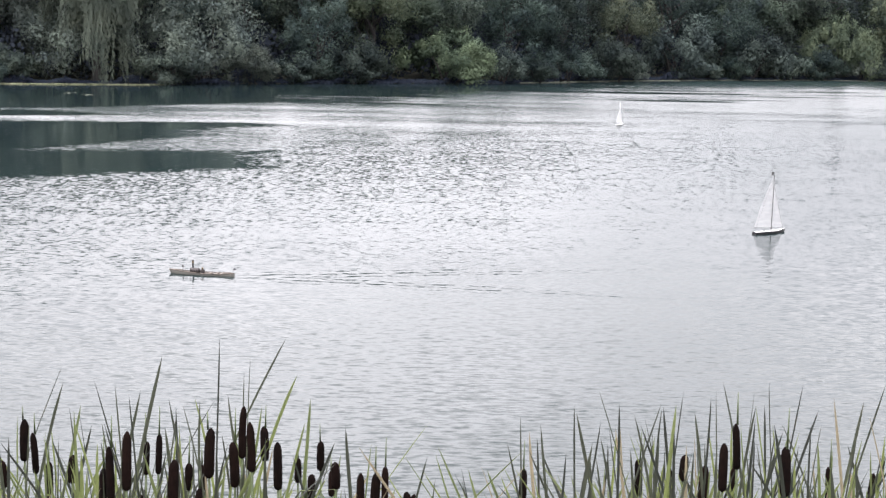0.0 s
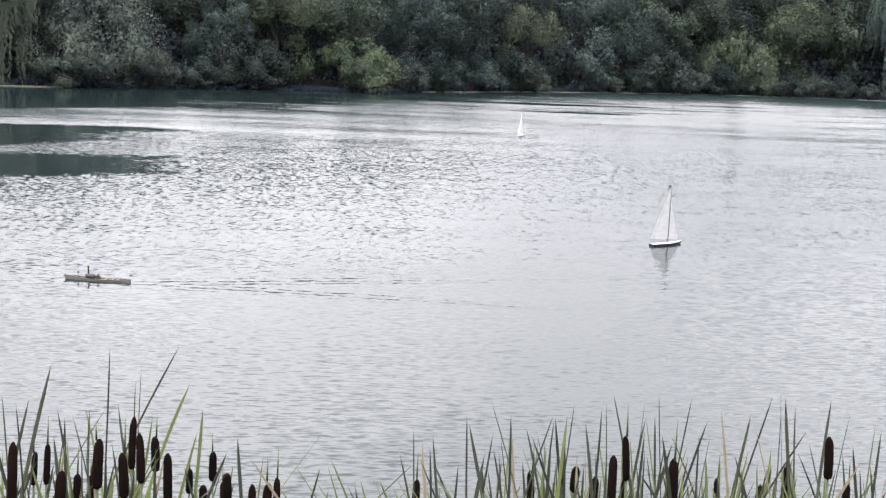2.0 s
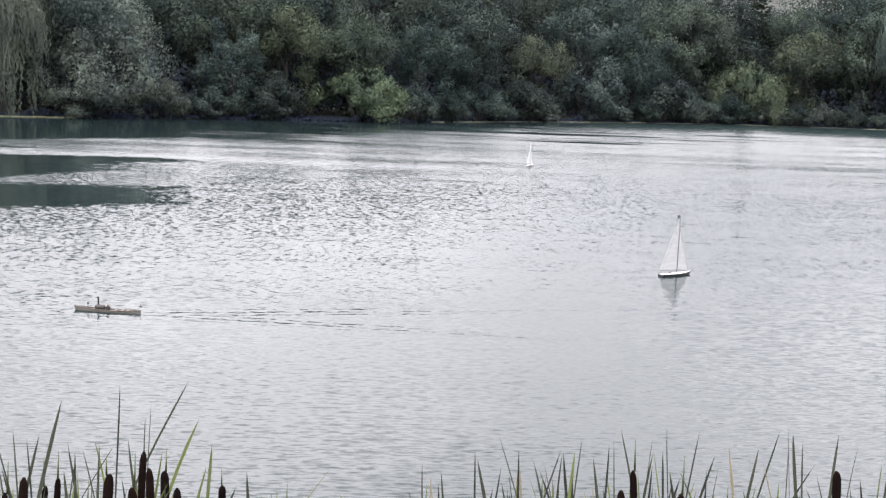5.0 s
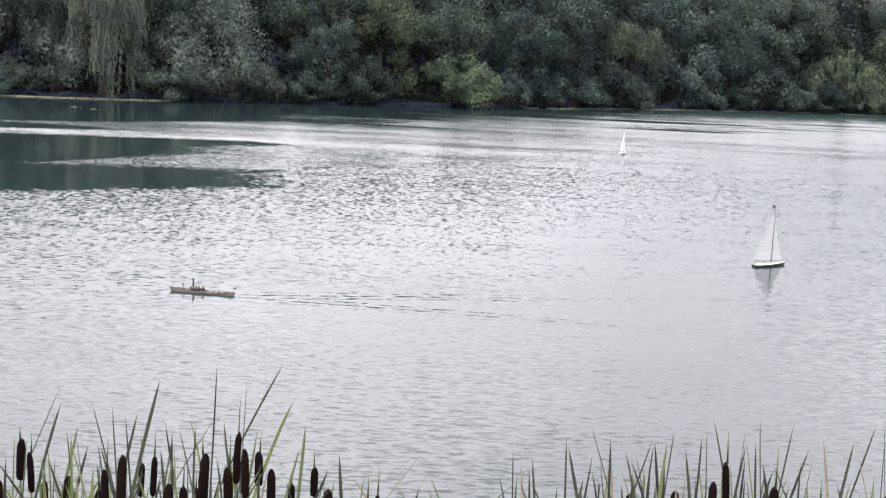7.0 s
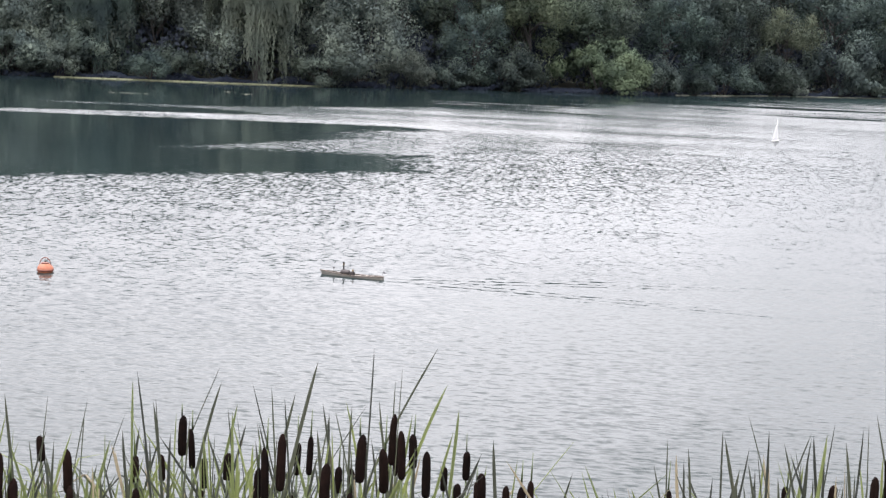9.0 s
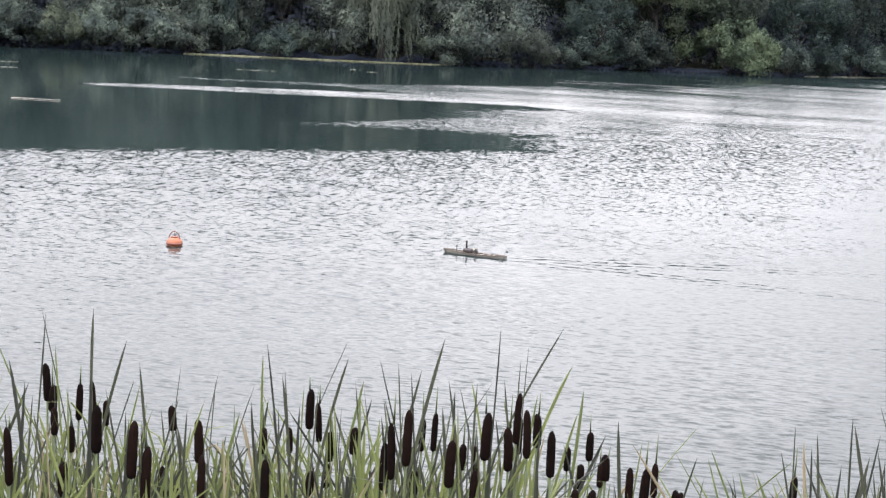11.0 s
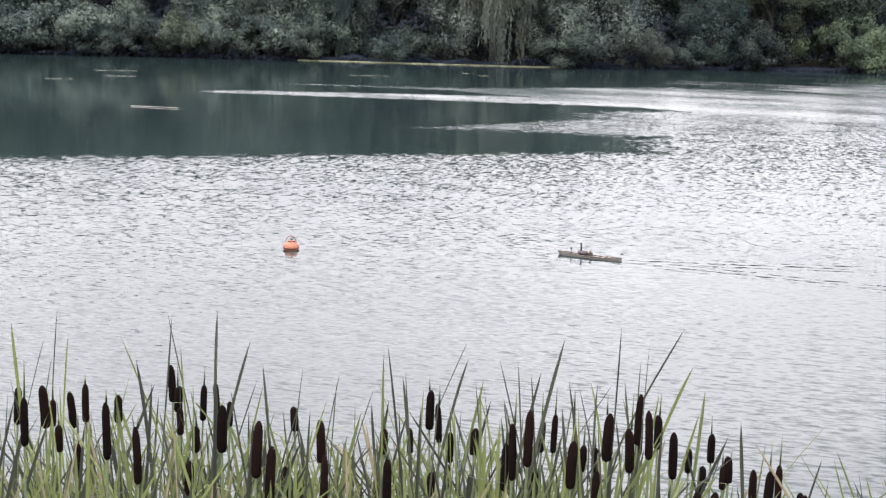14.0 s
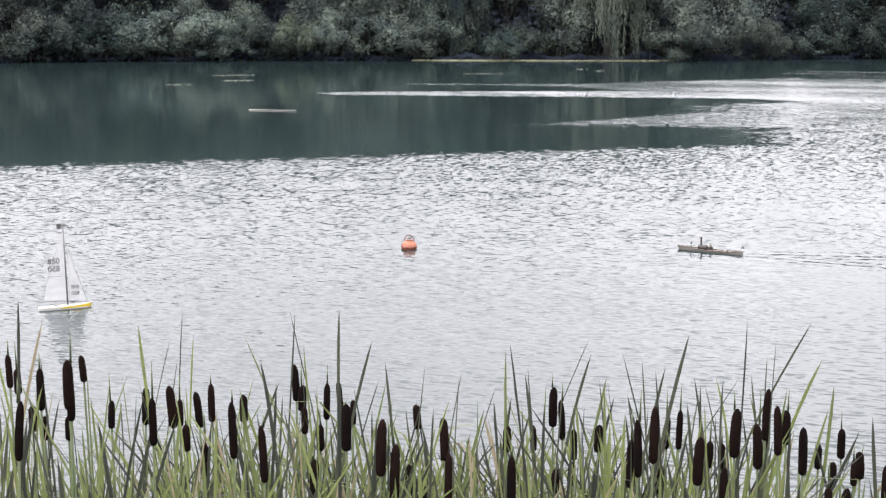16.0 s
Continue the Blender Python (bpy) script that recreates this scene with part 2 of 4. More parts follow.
WATER, EARTH, BARK = make_water(), make_earth(), make_bark()
OAK = leafy("broad_leaves", (0.0306, 0.0433, 0.0418), (0.0719, 0.0965, 0.071))
ALDER = leafy("alder_leaves", (0.0273, 0.0405, 0.0434), (0.0626, 0.086, 0.0735))
SALLOW = leafy("sallow_leaves", (0.0508, 0.0684, 0.068), (0.121, 0.15, 0.123))
BRIGHT = leafy("fresh_leaves", (0.045, 0.062, 0.047), (0.098, 0.121, 0.078))
WEEPING = leafy("weeping_willow_leaves", (0.063, 0.082, 0.0717), (0.13, 0.155, 0.118))
# dark navy puts the shade under and between the trees into the colour
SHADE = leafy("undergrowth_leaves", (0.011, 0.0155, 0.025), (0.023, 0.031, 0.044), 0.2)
NEEDLES = leafy("pine_needles", (0.01, 0.02, 0.012), (0.025, 0.042, 0.022), 0.1)
BLADE = make_blade("reed_blade", (0.07, 0.108, 0.026), (0.49, 0.57, 0.145), (0.1, 0.12, 0.055))
BLADE_GREY = make_blade("reed_blade_grey", (0.024, 0.032, 0.018), (0.25, 0.28, 0.15), (0.022, 0.024, 0.024))
BLADE_DRY = make_blade("reed_blade_dry", (0.24, 0.21, 0.12), (0.5, 0.44, 0.28), (0.2, 0.17, 0.12))
VELVET = make_velvet()
STALK = plain("cattail_stalk", (0.055, 0.075, 0.028), 0.6)


# ---- builders ----
def mesh_of(name, verts, faces, mat):
    me = bpy.data.meshes.new(name)
    me.from_pydata([tuple(v) for v in verts], [], faces)
    me.materials.append(mat)
    me.update()
    return me


def smooth_mesh(me):
    me.polygons.foreach_set("use_smooth", [True] * len(me.polygons))
    return me


def part(name, what, mat, parent, label=""):
    """Links a bmesh or a mesh as ONE object under a thing or a part."""
    if isinstance(what, bmesh.types.BMesh):
        me = bpy.data.meshes.new(name)
        what.to_mesh(me)
        what.free()
        me.materials.append(mat)
    else:
        me = what
    ob = new(name, me)
    ob.parent = parent
    return tagged(ob, label)


def thing(name, m, label, category, group="", kind=""):
    ob = new(name)
    ob.empty_display_size = 0.2
    ob.matrix_basis = m
    return tagged(ob, label, category, group, kind)


def lathe(rings, sides=16, shift=(0, 0, 0)):
    """A turned shape from (radius, height) rings, closed at both ends."""
    bm = bmesh.new()
    loops = []
    for r, z in rings:
        loops.append([bm.verts.new((shift[0] + r * math.cos(2 * math.pi * k / sides), shift[1] + r * math.sin(2 * math.pi * k / sides), shift[2] + z)) for k in range(sides)])
    for a, b in zip(loops, loops[1:]):
        for k in range(sides):
            bm.faces.new((a[k], a[(k + 1) % sides], b[(k + 1) % sides], b[k]))
    bm.faces.new(loops[0][::-1])
    bm.faces.new(loops[-1])
    for f in bm.faces:
        f.smooth = True
    return bm


def rod(a, b, r0, r1, sides=8, bm=None):
    """A tapered rod from a to b."""
    bm = bm or bmesh.new()
    a, b = Vector(a), Vector(b)
    turn = (b - a).to_track_quat("Z", "Y").to_matrix()
    ends = []
    for c, r in ((a, r0), (b, r1)):
        ends.append([bm.verts.new(c + turn @ Vector((r * math.cos(2 * math.pi * k / sides), r * math.sin(2 * math.pi * k / sides), 0))) for k in range(sides)])
    for k in range(sides):
        bm.faces.new((ends[0][k], ends[0][(k + 1) % sides], ends[1][(k + 1) % sides], ends[1][k])).smooth = True
    bm.faces.new(ends[0][::-1])
    bm.faces.new(ends[1])
    return bm


def box(lo, hi, bevel=0.0):
    bm = bmesh.new()
    bmesh.ops.create_cube(bm, size=1.0)
    for v in bm.verts:
        v.co = Vector([lo[k] + (v.co[k] + 0.5) * (hi[k] - lo[k]) for k in range(3)])
    if bevel:
        bmesh.ops.bevel(bm, geom=bm.edges[:], offset=bevel, segments=2, affect="EDGES")
    return bm


# ---- ground and water ----
SHORE_AT = ((-180, 60), (-120, 80), (-60, 98), (-45, 99), (-35, 100.5), (-29.5, 99.8), (-23.2, 99), (-14.5, 97.9), (-11.3, 98.4), (-6.1, 103), (2, 110), (7.5, 123.8), (11.7, 132), (14.3, 136.8), (18.4, 140), (25, 144), (45, 140), (90, 90), (120, 70), (180, 60))


def shore(az):
    """Distance from the viewpoint to the far bank, by bearing in degrees."""
    return float(np.interp(az, [a for a, _ in SHORE_AT], [d for _, d in SHORE_AT]))


def at(az, d, z=0.0):
    return Vector((d * math.sin(radians(az)), d * math.cos(radians(az)), z))


def near_edge(x):
    """Where the near bank meets the water, by x."""
    return 4.3 + 0.25 * math.sin(x * 0.9) + 0.15 * math.sin(x * 2.3 + 1)


def land_height(x, y):
    d, az = math.hypot(x, y), math.degrees(math.atan2(x, y))
    bump = 0.12 * noise.noise((x * 0.25, y * 0.25, 3.1)) + 0.04 * noise.noise((x * 1.3, y * 1.3, 7.7))
    near = 2.15 - max(0.0, y + 0.2) * (2.15 / (near_edge(x) + 0.2))
    near = min(2.15, max(near, -1.6)) + bump
    if abs(x) > 12 and y > -30:
        near = max(near, -1.6)
    beyond = d - shore(az)
    far = -1.6 if beyond < -6 else (-1.6 + (beyond + 6) / 6 * 1.6 if beyond < 0 else 0.0 + min(1.0, beyond * 0.25) * 0.35 + beyond * 0.012)
    far += bump * (1 + min(3.0, max(0.0, beyond) * 0.02))
    return max(near, far)


def make_ground():
    radii = [0.0, 0.8, 1.6, 2.4, 3.0, 3.5, 4.0, 4.4, 4.8, 5.3, 6, 7.5, 10, 15, 25, 40, 60, 75, 85, 90, 94, 97, 100, 103, 106, 110, 114, 118, 122, 126, 130, 134, 138, 142, 147, 155, 170, 200, 260, 400, 700, 1300, 2600, 4500]
    count = 180
    verts, faces = [(0, 0, land_height(0, 0))], []
    for r in radii[1:]:
        for k in range(count):
            a = 2 * math.pi * k / count
            x, y = r * math.sin(a), r * math.cos(a)
            verts.append((x, y, land_height(x, y)))
    for k in range(count):
        faces.append((0, 1 + (k + 1) % count, 1 + k))
    for i in range(len(radii) - 2):
        a, b = 1 + i * count, 1 + (i + 1) * count
        for k in range(count):
            n = (k + 1) % count
            faces.append((a + k, a + n, b + n, b + k))
    return smooth_mesh(mesh_of("ground", verts, faces, EARTH))


tagged(new("ground", make_ground()), "grassy earth bank and lake bed round the water", "ground", kind="structure")


def make_lake():
    count = 240
    verts, faces = [(0, 40, 0)], []
    for k in range(count):
        az = -180 + 360 * k / count
        verts.append(tuple(at(az, shore(az) + 5)))
    for k in range(count):
        faces.append((0, 1 + (k + 1) % count, 1 + k))
    return mesh_of("water", verts, faces, WATER)


tagged(new("water", make_lake()), "wind-ruffled grey lake water with still dark lanes", "lake", kind="structure")


# ---- trees ----
def leaf_quads(name, centres, normals, ups, lengths, widths, mat, soft=None):
    """Many small leaf clumps, each a pointed four-cornered blade, in one mesh."""
    n = len(centres)
    normals = normals / np.maximum(np.linalg.norm(normals, axis=1, keepdims=True), 1e-6)
    along = ups - normals * np.sum(ups * normals, axis=1, keepdims=True)
    along /= np.maximum(np.linalg.norm(along, axis=1, keepdims=True), 1e-6)
    across = np.cross(normals, along)
    l, w = lengths[:, None] * 0.5, widths[:, None] * 0.5
    co = np.stack([centres - along * l, centres - across * w + normals * w * 0.25, centres + along * l, centres + across * w + normals * w * 0.25], 1).reshape(-1, 3)
    me = bpy.data.meshes.new(name)
    index, starts = np.arange(4 * n), np.arange(0, 4 * n, 4)
    if soft is not None:
        soft = np.repeat(soft / np.maximum(np.linalg.norm(soft, axis=1, keepdims=True), 1e-6), 4, axis=0)
    me.vertices.add(len(co))
    me.loops.add(len(index))
    me.polygons.add(len(starts))
    me.vertices.foreach_set("co", co.ravel())
    me.loops.foreach_set("vertex_index", index)
    me.polygons.foreach_set("loop_start", starts)
    me.materials.append(mat)
    me.update()
    me.validate()
    if soft is not None:
        smooth_mesh(me)
        me.normals_split_custom_set_from_vertices(soft.tolist())
    return me


def balls(rng, n):
    v = rng.normal(size=(n, 3))
    return v / np.linalg.norm(v, axis=1, keepdims=True)


def lobe_hearts(rng, lobes, sizes):
    """Broad sprays deep in each clump, which close it against the light behind."""
    sprays = 25
    n = len(lobes) * sprays
    big = np.repeat(sizes, sprays)
    d = balls(rng, n)
    c = np.repeat(lobes, sprays, axis=0) + d * (big * rng.uniform(0.42, 0.86, n))[:, None]
    length = np.minimum(big * rng.uniform(0.5, 0.85, n), 0.29)
    return c, 1.15 * d + balls(rng, n), balls(rng, n), length, length * rng.uniform(0.5, 0.8, n), d + 0.3 * balls(rng, n)


def with_hearts(rng, quads, soft, lobes, sizes):
    *heart, turned = lobe_hearts(rng, lobes, sizes)
    return [np.concatenate(v) for v in zip(quads, heart)], np.concatenate([soft, turned])


def crown_lobes(rng, count, high, low, wide, lobe, top_heavy=0.5):
    """Centres and sizes of the clumps that make up a crown."""
    mid, half = (high + low) / 2, (high - low) / 2
    d = balls(rng, count)
    d[:, 2] = np.abs(d[:, 2]) * np.where(rng.random(count) < 0.5 + top_heavy / 2, 1, -1)
    r = rng.uniform(0.45, 1.0, count) ** 0.6
    swell = 1 + 0.25 * np.sin(3 * np.arctan2(d[:, 1], d[:, 0]) + rng.uniform(0, 6)) * rng.uniform(0.3, 1)
    c = d * r[:, None] * np.array([wide / 2, wide / 2, half]) * swell[:, None]
    c[:, 2] += mid
    size = lobe * rng.uniform(0.65, 1.35, count)
    c[:, 2] = np.maximum(c[:, 2], low * 0.6 + size * 0.4)
    # each clump is itself a bunch of smaller ones
    bunch = 4
    d = balls(rng, count * bunch)
    d[:, 2] = d[:, 2] * 0.75 + 0.2
    big = np.repeat(size, bunch)
    c = np.repeat(c, bunch, axis=0) + d * (big * rng.uniform(0.35, 0.95, count * bunch))[:, None]
    c[:, 2] = np.maximum(c[:, 2], 0.2)
    return c, big * rng.uniform(0.42, 0.75, count * bunch), np.array([0, 0, mid])


def lobe_leaves(rng, lobes, sizes, middle, leaves, leaf):
    """Leaf clumps over the upper and outer sides of the lobes."""
    share = np.maximum(5, (leaves * sizes**2 / np.sum(sizes**2))).astype(int)
    which = np.repeat(np.arange(len(lobes)), share)
    n = len(which)
    out = lobes[which] - middle
    out /= np.maximum(np.linalg.norm(out, axis=1, keepdims=True), 1e-6)
    d = balls(rng, n) + 0.45 * out + np.array([0, 0, 0.35])
    d /= np.linalg.norm(d, axis=1, keepdims=True)
    squash = rng.uniform(0.75, 1.35, (len(lobes), 3))[which]
    c = lobes[which] + d * (sizes[which] * (0.95 + 0.15 * rng.normal(size=n)))[:, None] * squash
    normal = 1.15 * d + balls(rng, n)
    up = balls(rng, n)
    length = leaf * rng.uniform(0.5, 1.25, n)
    return (c, normal, up, length, length * rng.uniform(0.45, 0.8, n)), 1.9 * d + 0.25 * balls(rng, n) + 0.2 * out


def tube(points, radii, sides, bm):
    """An unbroken tapering tube along a line of points."""
    rings = []
    for k, (p, r) in enumerate(zip(points, radii)):
        way = points[min(k + 1, len(points) - 1)] - points[max(k - 1, 0)]
        turn = way.to_track_quat("Z", "Y")
        rings.append([bm.verts.new(p + turn @ Vector((r * math.cos(2 * math.pi * j / sides), r * math.sin(2 * math.pi * j / sides), 0))) for j in range(sides)])
    for low, high in zip(rings, rings[1:]):
        for j in range(sides):
            bm.faces.new((low[j], low[(j + 1) % sides], high[(j + 1) % sides], high[j]))
    bm.faces.new(rings[-1])


def limbs_mesh(rng, height, lean, radius, targets, forks=9):
    """A tapered trunk with limbs that reach into the crown."""
    bm = bmesh.new()
    pts = [Vector((0, 0, -0.5))]
    for k in range(1, 7):
        f = k / 6
        pts.append(Vector((lean[0] * f + 0.12 * rng.normal(), lean[1] * f + 0.12 * rng.normal(), height * f)))
    tube(pts, [radius * (1 - k / 6.6) for k in range(7)], 8, bm)
    for k in range(forks):
        goal = Vector(targets[rng.integers(len(targets))])
        start = pts[2 + k % 4]
        mid = start.lerp(goal, 0.5) + Vector((0, 0, 0.25 * (goal - start).length * 0.5))
        tube((start, mid, goal), (radius * 0.42, radius * 0.26, radius * 0.07), 6, bm)
    me = bpy.data.meshes.new("trunk")
    bm.to_mesh(me)
    bm.free()
    me.materials.append(BARK)
    return me


def broad_tree(seed, high, low, wide, lobe, count, leaves, leaf, mat, filled=True):
    rng = np.random.default_rng(seed)
    lobes, sizes, mid = crown_lobes(rng, count, high, low, wide, lobe)
    quads, soft = lobe_leaves(rng, lobes, sizes, mid, leaves, leaf)
    if filled:
        quads, soft = with_hearts(rng, quads, soft, lobes, sizes)
    crown = leaf_quads("crown", *quads, mat, soft)
    trunk = limbs_mesh(rng, high * 0.72, (0.5 * rng.normal(), 0.5 * rng.normal()), 0.02 * high + 0.06, lobes)
    return trunk, crown


def bush(seed, high, wide, lobe, count, leaves, leaf, mat, spiky=0.0):
    """A many-stemmed waterside bush whose foliage comes down to the water."""
    rng = np.random.default_rng(seed)
    lobes, sizes, mid = crown_lobes(rng, count, high, 0.15, wide, lobe, 0.55)
    lobes[:, 2] *= 1 - 0.35 * np.clip((np.hypot(lobes[:, 0], lobes[:, 1]) / (wide / 2)) ** 2, 0, 1)
    (c, n, u, l, w), soft = lobe_leaves(rng, lobes, sizes, mid * 0.6, leaves, leaf)
    u = u * (1 - spiky) + np.array([0, 0, 1.6]) * spiky
    quads, soft = with_hearts(rng, (c, n, u, l * (1 + spiky), w * (1 - 0.4 * spiky)), soft, lobes, sizes)
    crown = leaf_quads("crown", *quads, mat, soft)
    bm = bmesh.new()
    for k in range(9):
        goal = Vector(lobes[rng.integers(len(lobes))])
        a = Vector((0.3 * rng.normal(), 0.3 * rng.normal(), -0.4))
        mid_point = a.lerp(goal, 0.5) + Vector((0, 0, 0.3))
        tube((a, mid_point, goal), (0.09, 0.06, 0.015), 6, bm)
    me = bpy.data.meshes.new("trunk")
    bm.to_mesh(me)
    bm.free()
    me.materials.append(BARK)
    return me, crown


def weeping_tree(seed, high, wide, strands, mat):
    """A weeping willow: curtains of long, fine hanging strands in tiers round a domed head."""
    rng = np.random.default_rng(seed)
    tiers, soft = 58, []
    td = balls(rng, tiers)
    td[:, 2] = np.abs(td[:, 2])
    heads = td * np.array([wide * 0.42, wide * 0.42, high * 0.42]) * rng.uniform(0.55, 1.05, (tiers, 1))
    heads[:, 2] += high * 0.5
    cs, ns, us, ls, ws = [], [], [], [], []
    for k in range(strands):
        h = heads[k % tiers]
        a = rng.uniform(0, 2 * math.pi)
        out = np.array([h[0], h[1], 0.0])
        out /= max(1e-6, np.linalg.norm(out))
        start = h + np.array([math.cos(a), math.sin(a), 0]) * rng.uniform(0.05, 0.75) + np.array([0, 0, rng.uniform(-0.5, 0.5)])
        length = min(start[2] - 0.1, rng.uniform(1.0, 2.6) + 4.0 * (k % 10 == 0))
        steps = max(4, int(length / 0.2))
        f = np.linspace(0, 1, steps)
        sway = 0.12 * np.sin(f * rng.uniform(2, 5) + a)[:, None] * np.array([math.cos(a), math.sin(a), 0])
        line = start + out * (0.45 * np.sqrt(f))[:, None] + np.array([0, 0, -1.0]) * (f * length)[:, None] + sway + rng.normal(0, 0.07, (steps, 3))
        cs.append(line)
        ns.append(np.tile(out + np.array([0, 0, 0.25]), (steps, 1)) + 0.5 * rng.normal(size=(steps, 3)))
        us.append(np.tile(np.array([0, 0, -1.0]), (steps, 1)) + 0.22 * rng.normal(size=(steps, 3)))
        ls.append(rng.uniform(0.25, 0.6, steps))
        ws.append(rng.uniform(0.035, 0.075, steps))
        puff = start - np.array([0, 0, high * 0.45])
        soft.append(np.tile(out * 0.8 + puff / np.linalg.norm(puff) + np.array([0, 0, 0.3]), (steps, 1)) - np.array([0, 0, 0.45]) * f[:, None] + 0.12 * rng.normal(size=(steps, 3)))
    quads, soft = with_hearts(rng, [np.concatenate(v) for v in (cs, ns, us, ls, ws)], np.concatenate(soft), np.concatenate([heads, heads * np.array([0.75, 0.75, 0.6])]), np.full(2 * tiers, wide * 0.16))
    crown = leaf_quads("hanging_foliage", *quads, mat, soft)
    return limbs_mesh(rng, high * 0.75, (0.3, 0.2), 0.32, heads, 3), crown


def pine_tree(seed, high, wide):
    rng = np.random.default_rng(seed)
    cs, ns, us, ls, ws = [], [], [], [], []
    for tier in range(15):
        f = tier / 14
        z, reach = high * (0.3 + 0.69 * f), wide / 2 * (1 - f) ** 0.75 + 0.2
        for k in range(9):
            a = 2 * math.pi * (k + rng.uniform(-0.3, 0.3)) / 9 + tier
            n = 26
            s = rng.uniform(0.15, 1.0, n)
            p = np.stack([np.cos(a) * s * reach, np.sin(a) * s * reach, z - 0.18 * s * reach + 0.12 * rng.normal(size=n)], 1)
            p += rng.normal(0, 0.16, (n, 3)) * np.array([1, 1, 0.5])
            cs.append(p)
            ns.append(np.tile([0, 0, 1.0], (n, 1)) + 0.5 * rng.normal(size=(n, 3)))
            us.append(np.tile([np.cos(a), np.sin(a), -0.1], (n, 1)) + 0.5 * rng.normal(size=(n, 3)))
            ls.append(rng.uniform(0.3, 0.6, n))
            ws.append(rng.uniform(0.12, 0.25, n))
    crown = leaf_quads("crown", *[np.concatenate(v) for v in (cs, ns, us, ls, ws)], NEEDLES)
    bm = rod((0, 0, -0.5), (0, 0, high * 0.98), 0.24, 0.03)
    me = bpy.data.meshes.new("trunk")
    bm.to_mesh(me)
    bm.free()
    me.materials.append(BARK)
    return me, crown


MODELS = {
    "tall_a": broad_tree(11, 12.5, 2.2, 9.5, 1.8, 30, 8000, 0.23, OAK),
    "tall_b": broad_tree(12, 12.0, 1.6, 8.0, 1.6, 30, 8000, 0.22, ALDER),
    "tall_c": broad_tree(13, 13.0, 2.4, 9.0, 1.75, 30, 8000, 0.23, OAK),
    "tall_d": broad_tree(15, 12.5, 2.0, 9.0, 1.9, 26, 2600, 0.42, ALDER),
    "open": broad_tree(14, 12.5, 3.5, 8.0, 0.85, 60, 4200, 0.26, ALDER, False),
    "mid_a": broad_tree(21, 8.0, 0.5, 6.5, 1.4, 25, 15000, 0.14, ALDER),
    "mid_b": broad_tree(22, 7.5, 0.5, 5.5, 1.25, 24, 14000, 0.135, OAK),
    "mid_c": broad_tree(23, 7.8, 0.5, 5.2, 1.2, 24, 14000, 0.135, BRIGHT),
    "inner_a": broad_tree(24, 8.0, 0.5, 6.8, 1.4, 24, 6500, 0.2, ALDER),
    "inner_b": broad_tree(25, 7.6, 0.5, 6.0, 1.3, 24, 6500, 0.2, OAK),
    "sallow_a": bush(31, 5.6, 8.0, 1.25, 36, 19000, 0.135, SALLOW, 0.2),
    "sallow_b": bush(32, 4.2, 6.0, 0.95, 30, 10500, 0.13, SALLOW, 0.3),
    "bush_a": bush(33, 3.2, 7.0, 0.85, 44, 15000, 0.125, BRIGHT, 0.35),
    "bush_b": bush(34, 3.4, 5.0, 0.9, 28, 9000, 0.13, ALDER),
    "bush_c": bush(35, 2.4, 4.0, 0.7, 18, 5500, 0.12, SALLOW, 0.4),
    "weeping": weeping_tree(41, 11.5, 6.6, 5200, WEEPING),
    "weeping_dark": weeping_tree(42, 11.5, 6.6, 3400, ALDER),
    "pine": pine_tree(51, 14.5, 5.5),
}


def dip(az):
    """Where the treeline falls away and lets the sky down."""
    return -6.6 < az < -3.9 or -28.4 < az < -26.6


NAMED = {
    "tall": ("broadleaf_tree", "tall dark green broadleaf tree in dense leaf", "tree", "wood on the far bank"),
    "open": ("broadleaf_tree", "thin-crowned tree with sky showing through its leaves", "tree", "wood on the far bank"),
    "mid": ("broadleaf_tree", "rounded green tree among others on the far bank", "tree", "wood on the far bank"),
    "inner": ("broadleaf_tree", "shaded green tree inside the wood on the far bank", "tree", "wood on the far bank"),
    "sallow": ("willow_bush", "grey-green willow bush hanging over the water", "bush", "bushes on the far bank"),
    "bush": ("waterside_bush", "low leafy green bush at the water's edge", "bush", "bushes on the far bank"),
    "weeping": ("weeping_willow", "weeping willow with yellow-green strands down to the water", "tree", "wood on the far bank"),
    "pine": ("pine_tree", "dark tall pine rising behind the broadleaf trees", "tree", "wood on the far bank"),
}


def plant(model, az, back, scale=1.0, turn=None, tall=1.0, label=""):
    """A tree at a bearing, so many metres behind the water's edge."""
    p = at(az, shore(az) + back)
    p.z = max(-0.1, land_height(p.x, p.y) - 0.05)
    turn = random.uniform(0, 360) if turn is None else turn
    m = Matrix.Translation(p) @ Matrix.Rotation(radians(turn), 4, "Z")
    kind = model.split("_")[0]
    name, text, category, group = NAMED[kind]
    ob = thing(name, m, label or text, category, group)
    ob.scale = (scale, scale, scale * tall)
    trunk, crown = MODELS[model]
    part(trunk.name.split(".")[0], trunk, None, ob)
    part(crown.name.split(".")[0], crown, None, ob)
    return ob


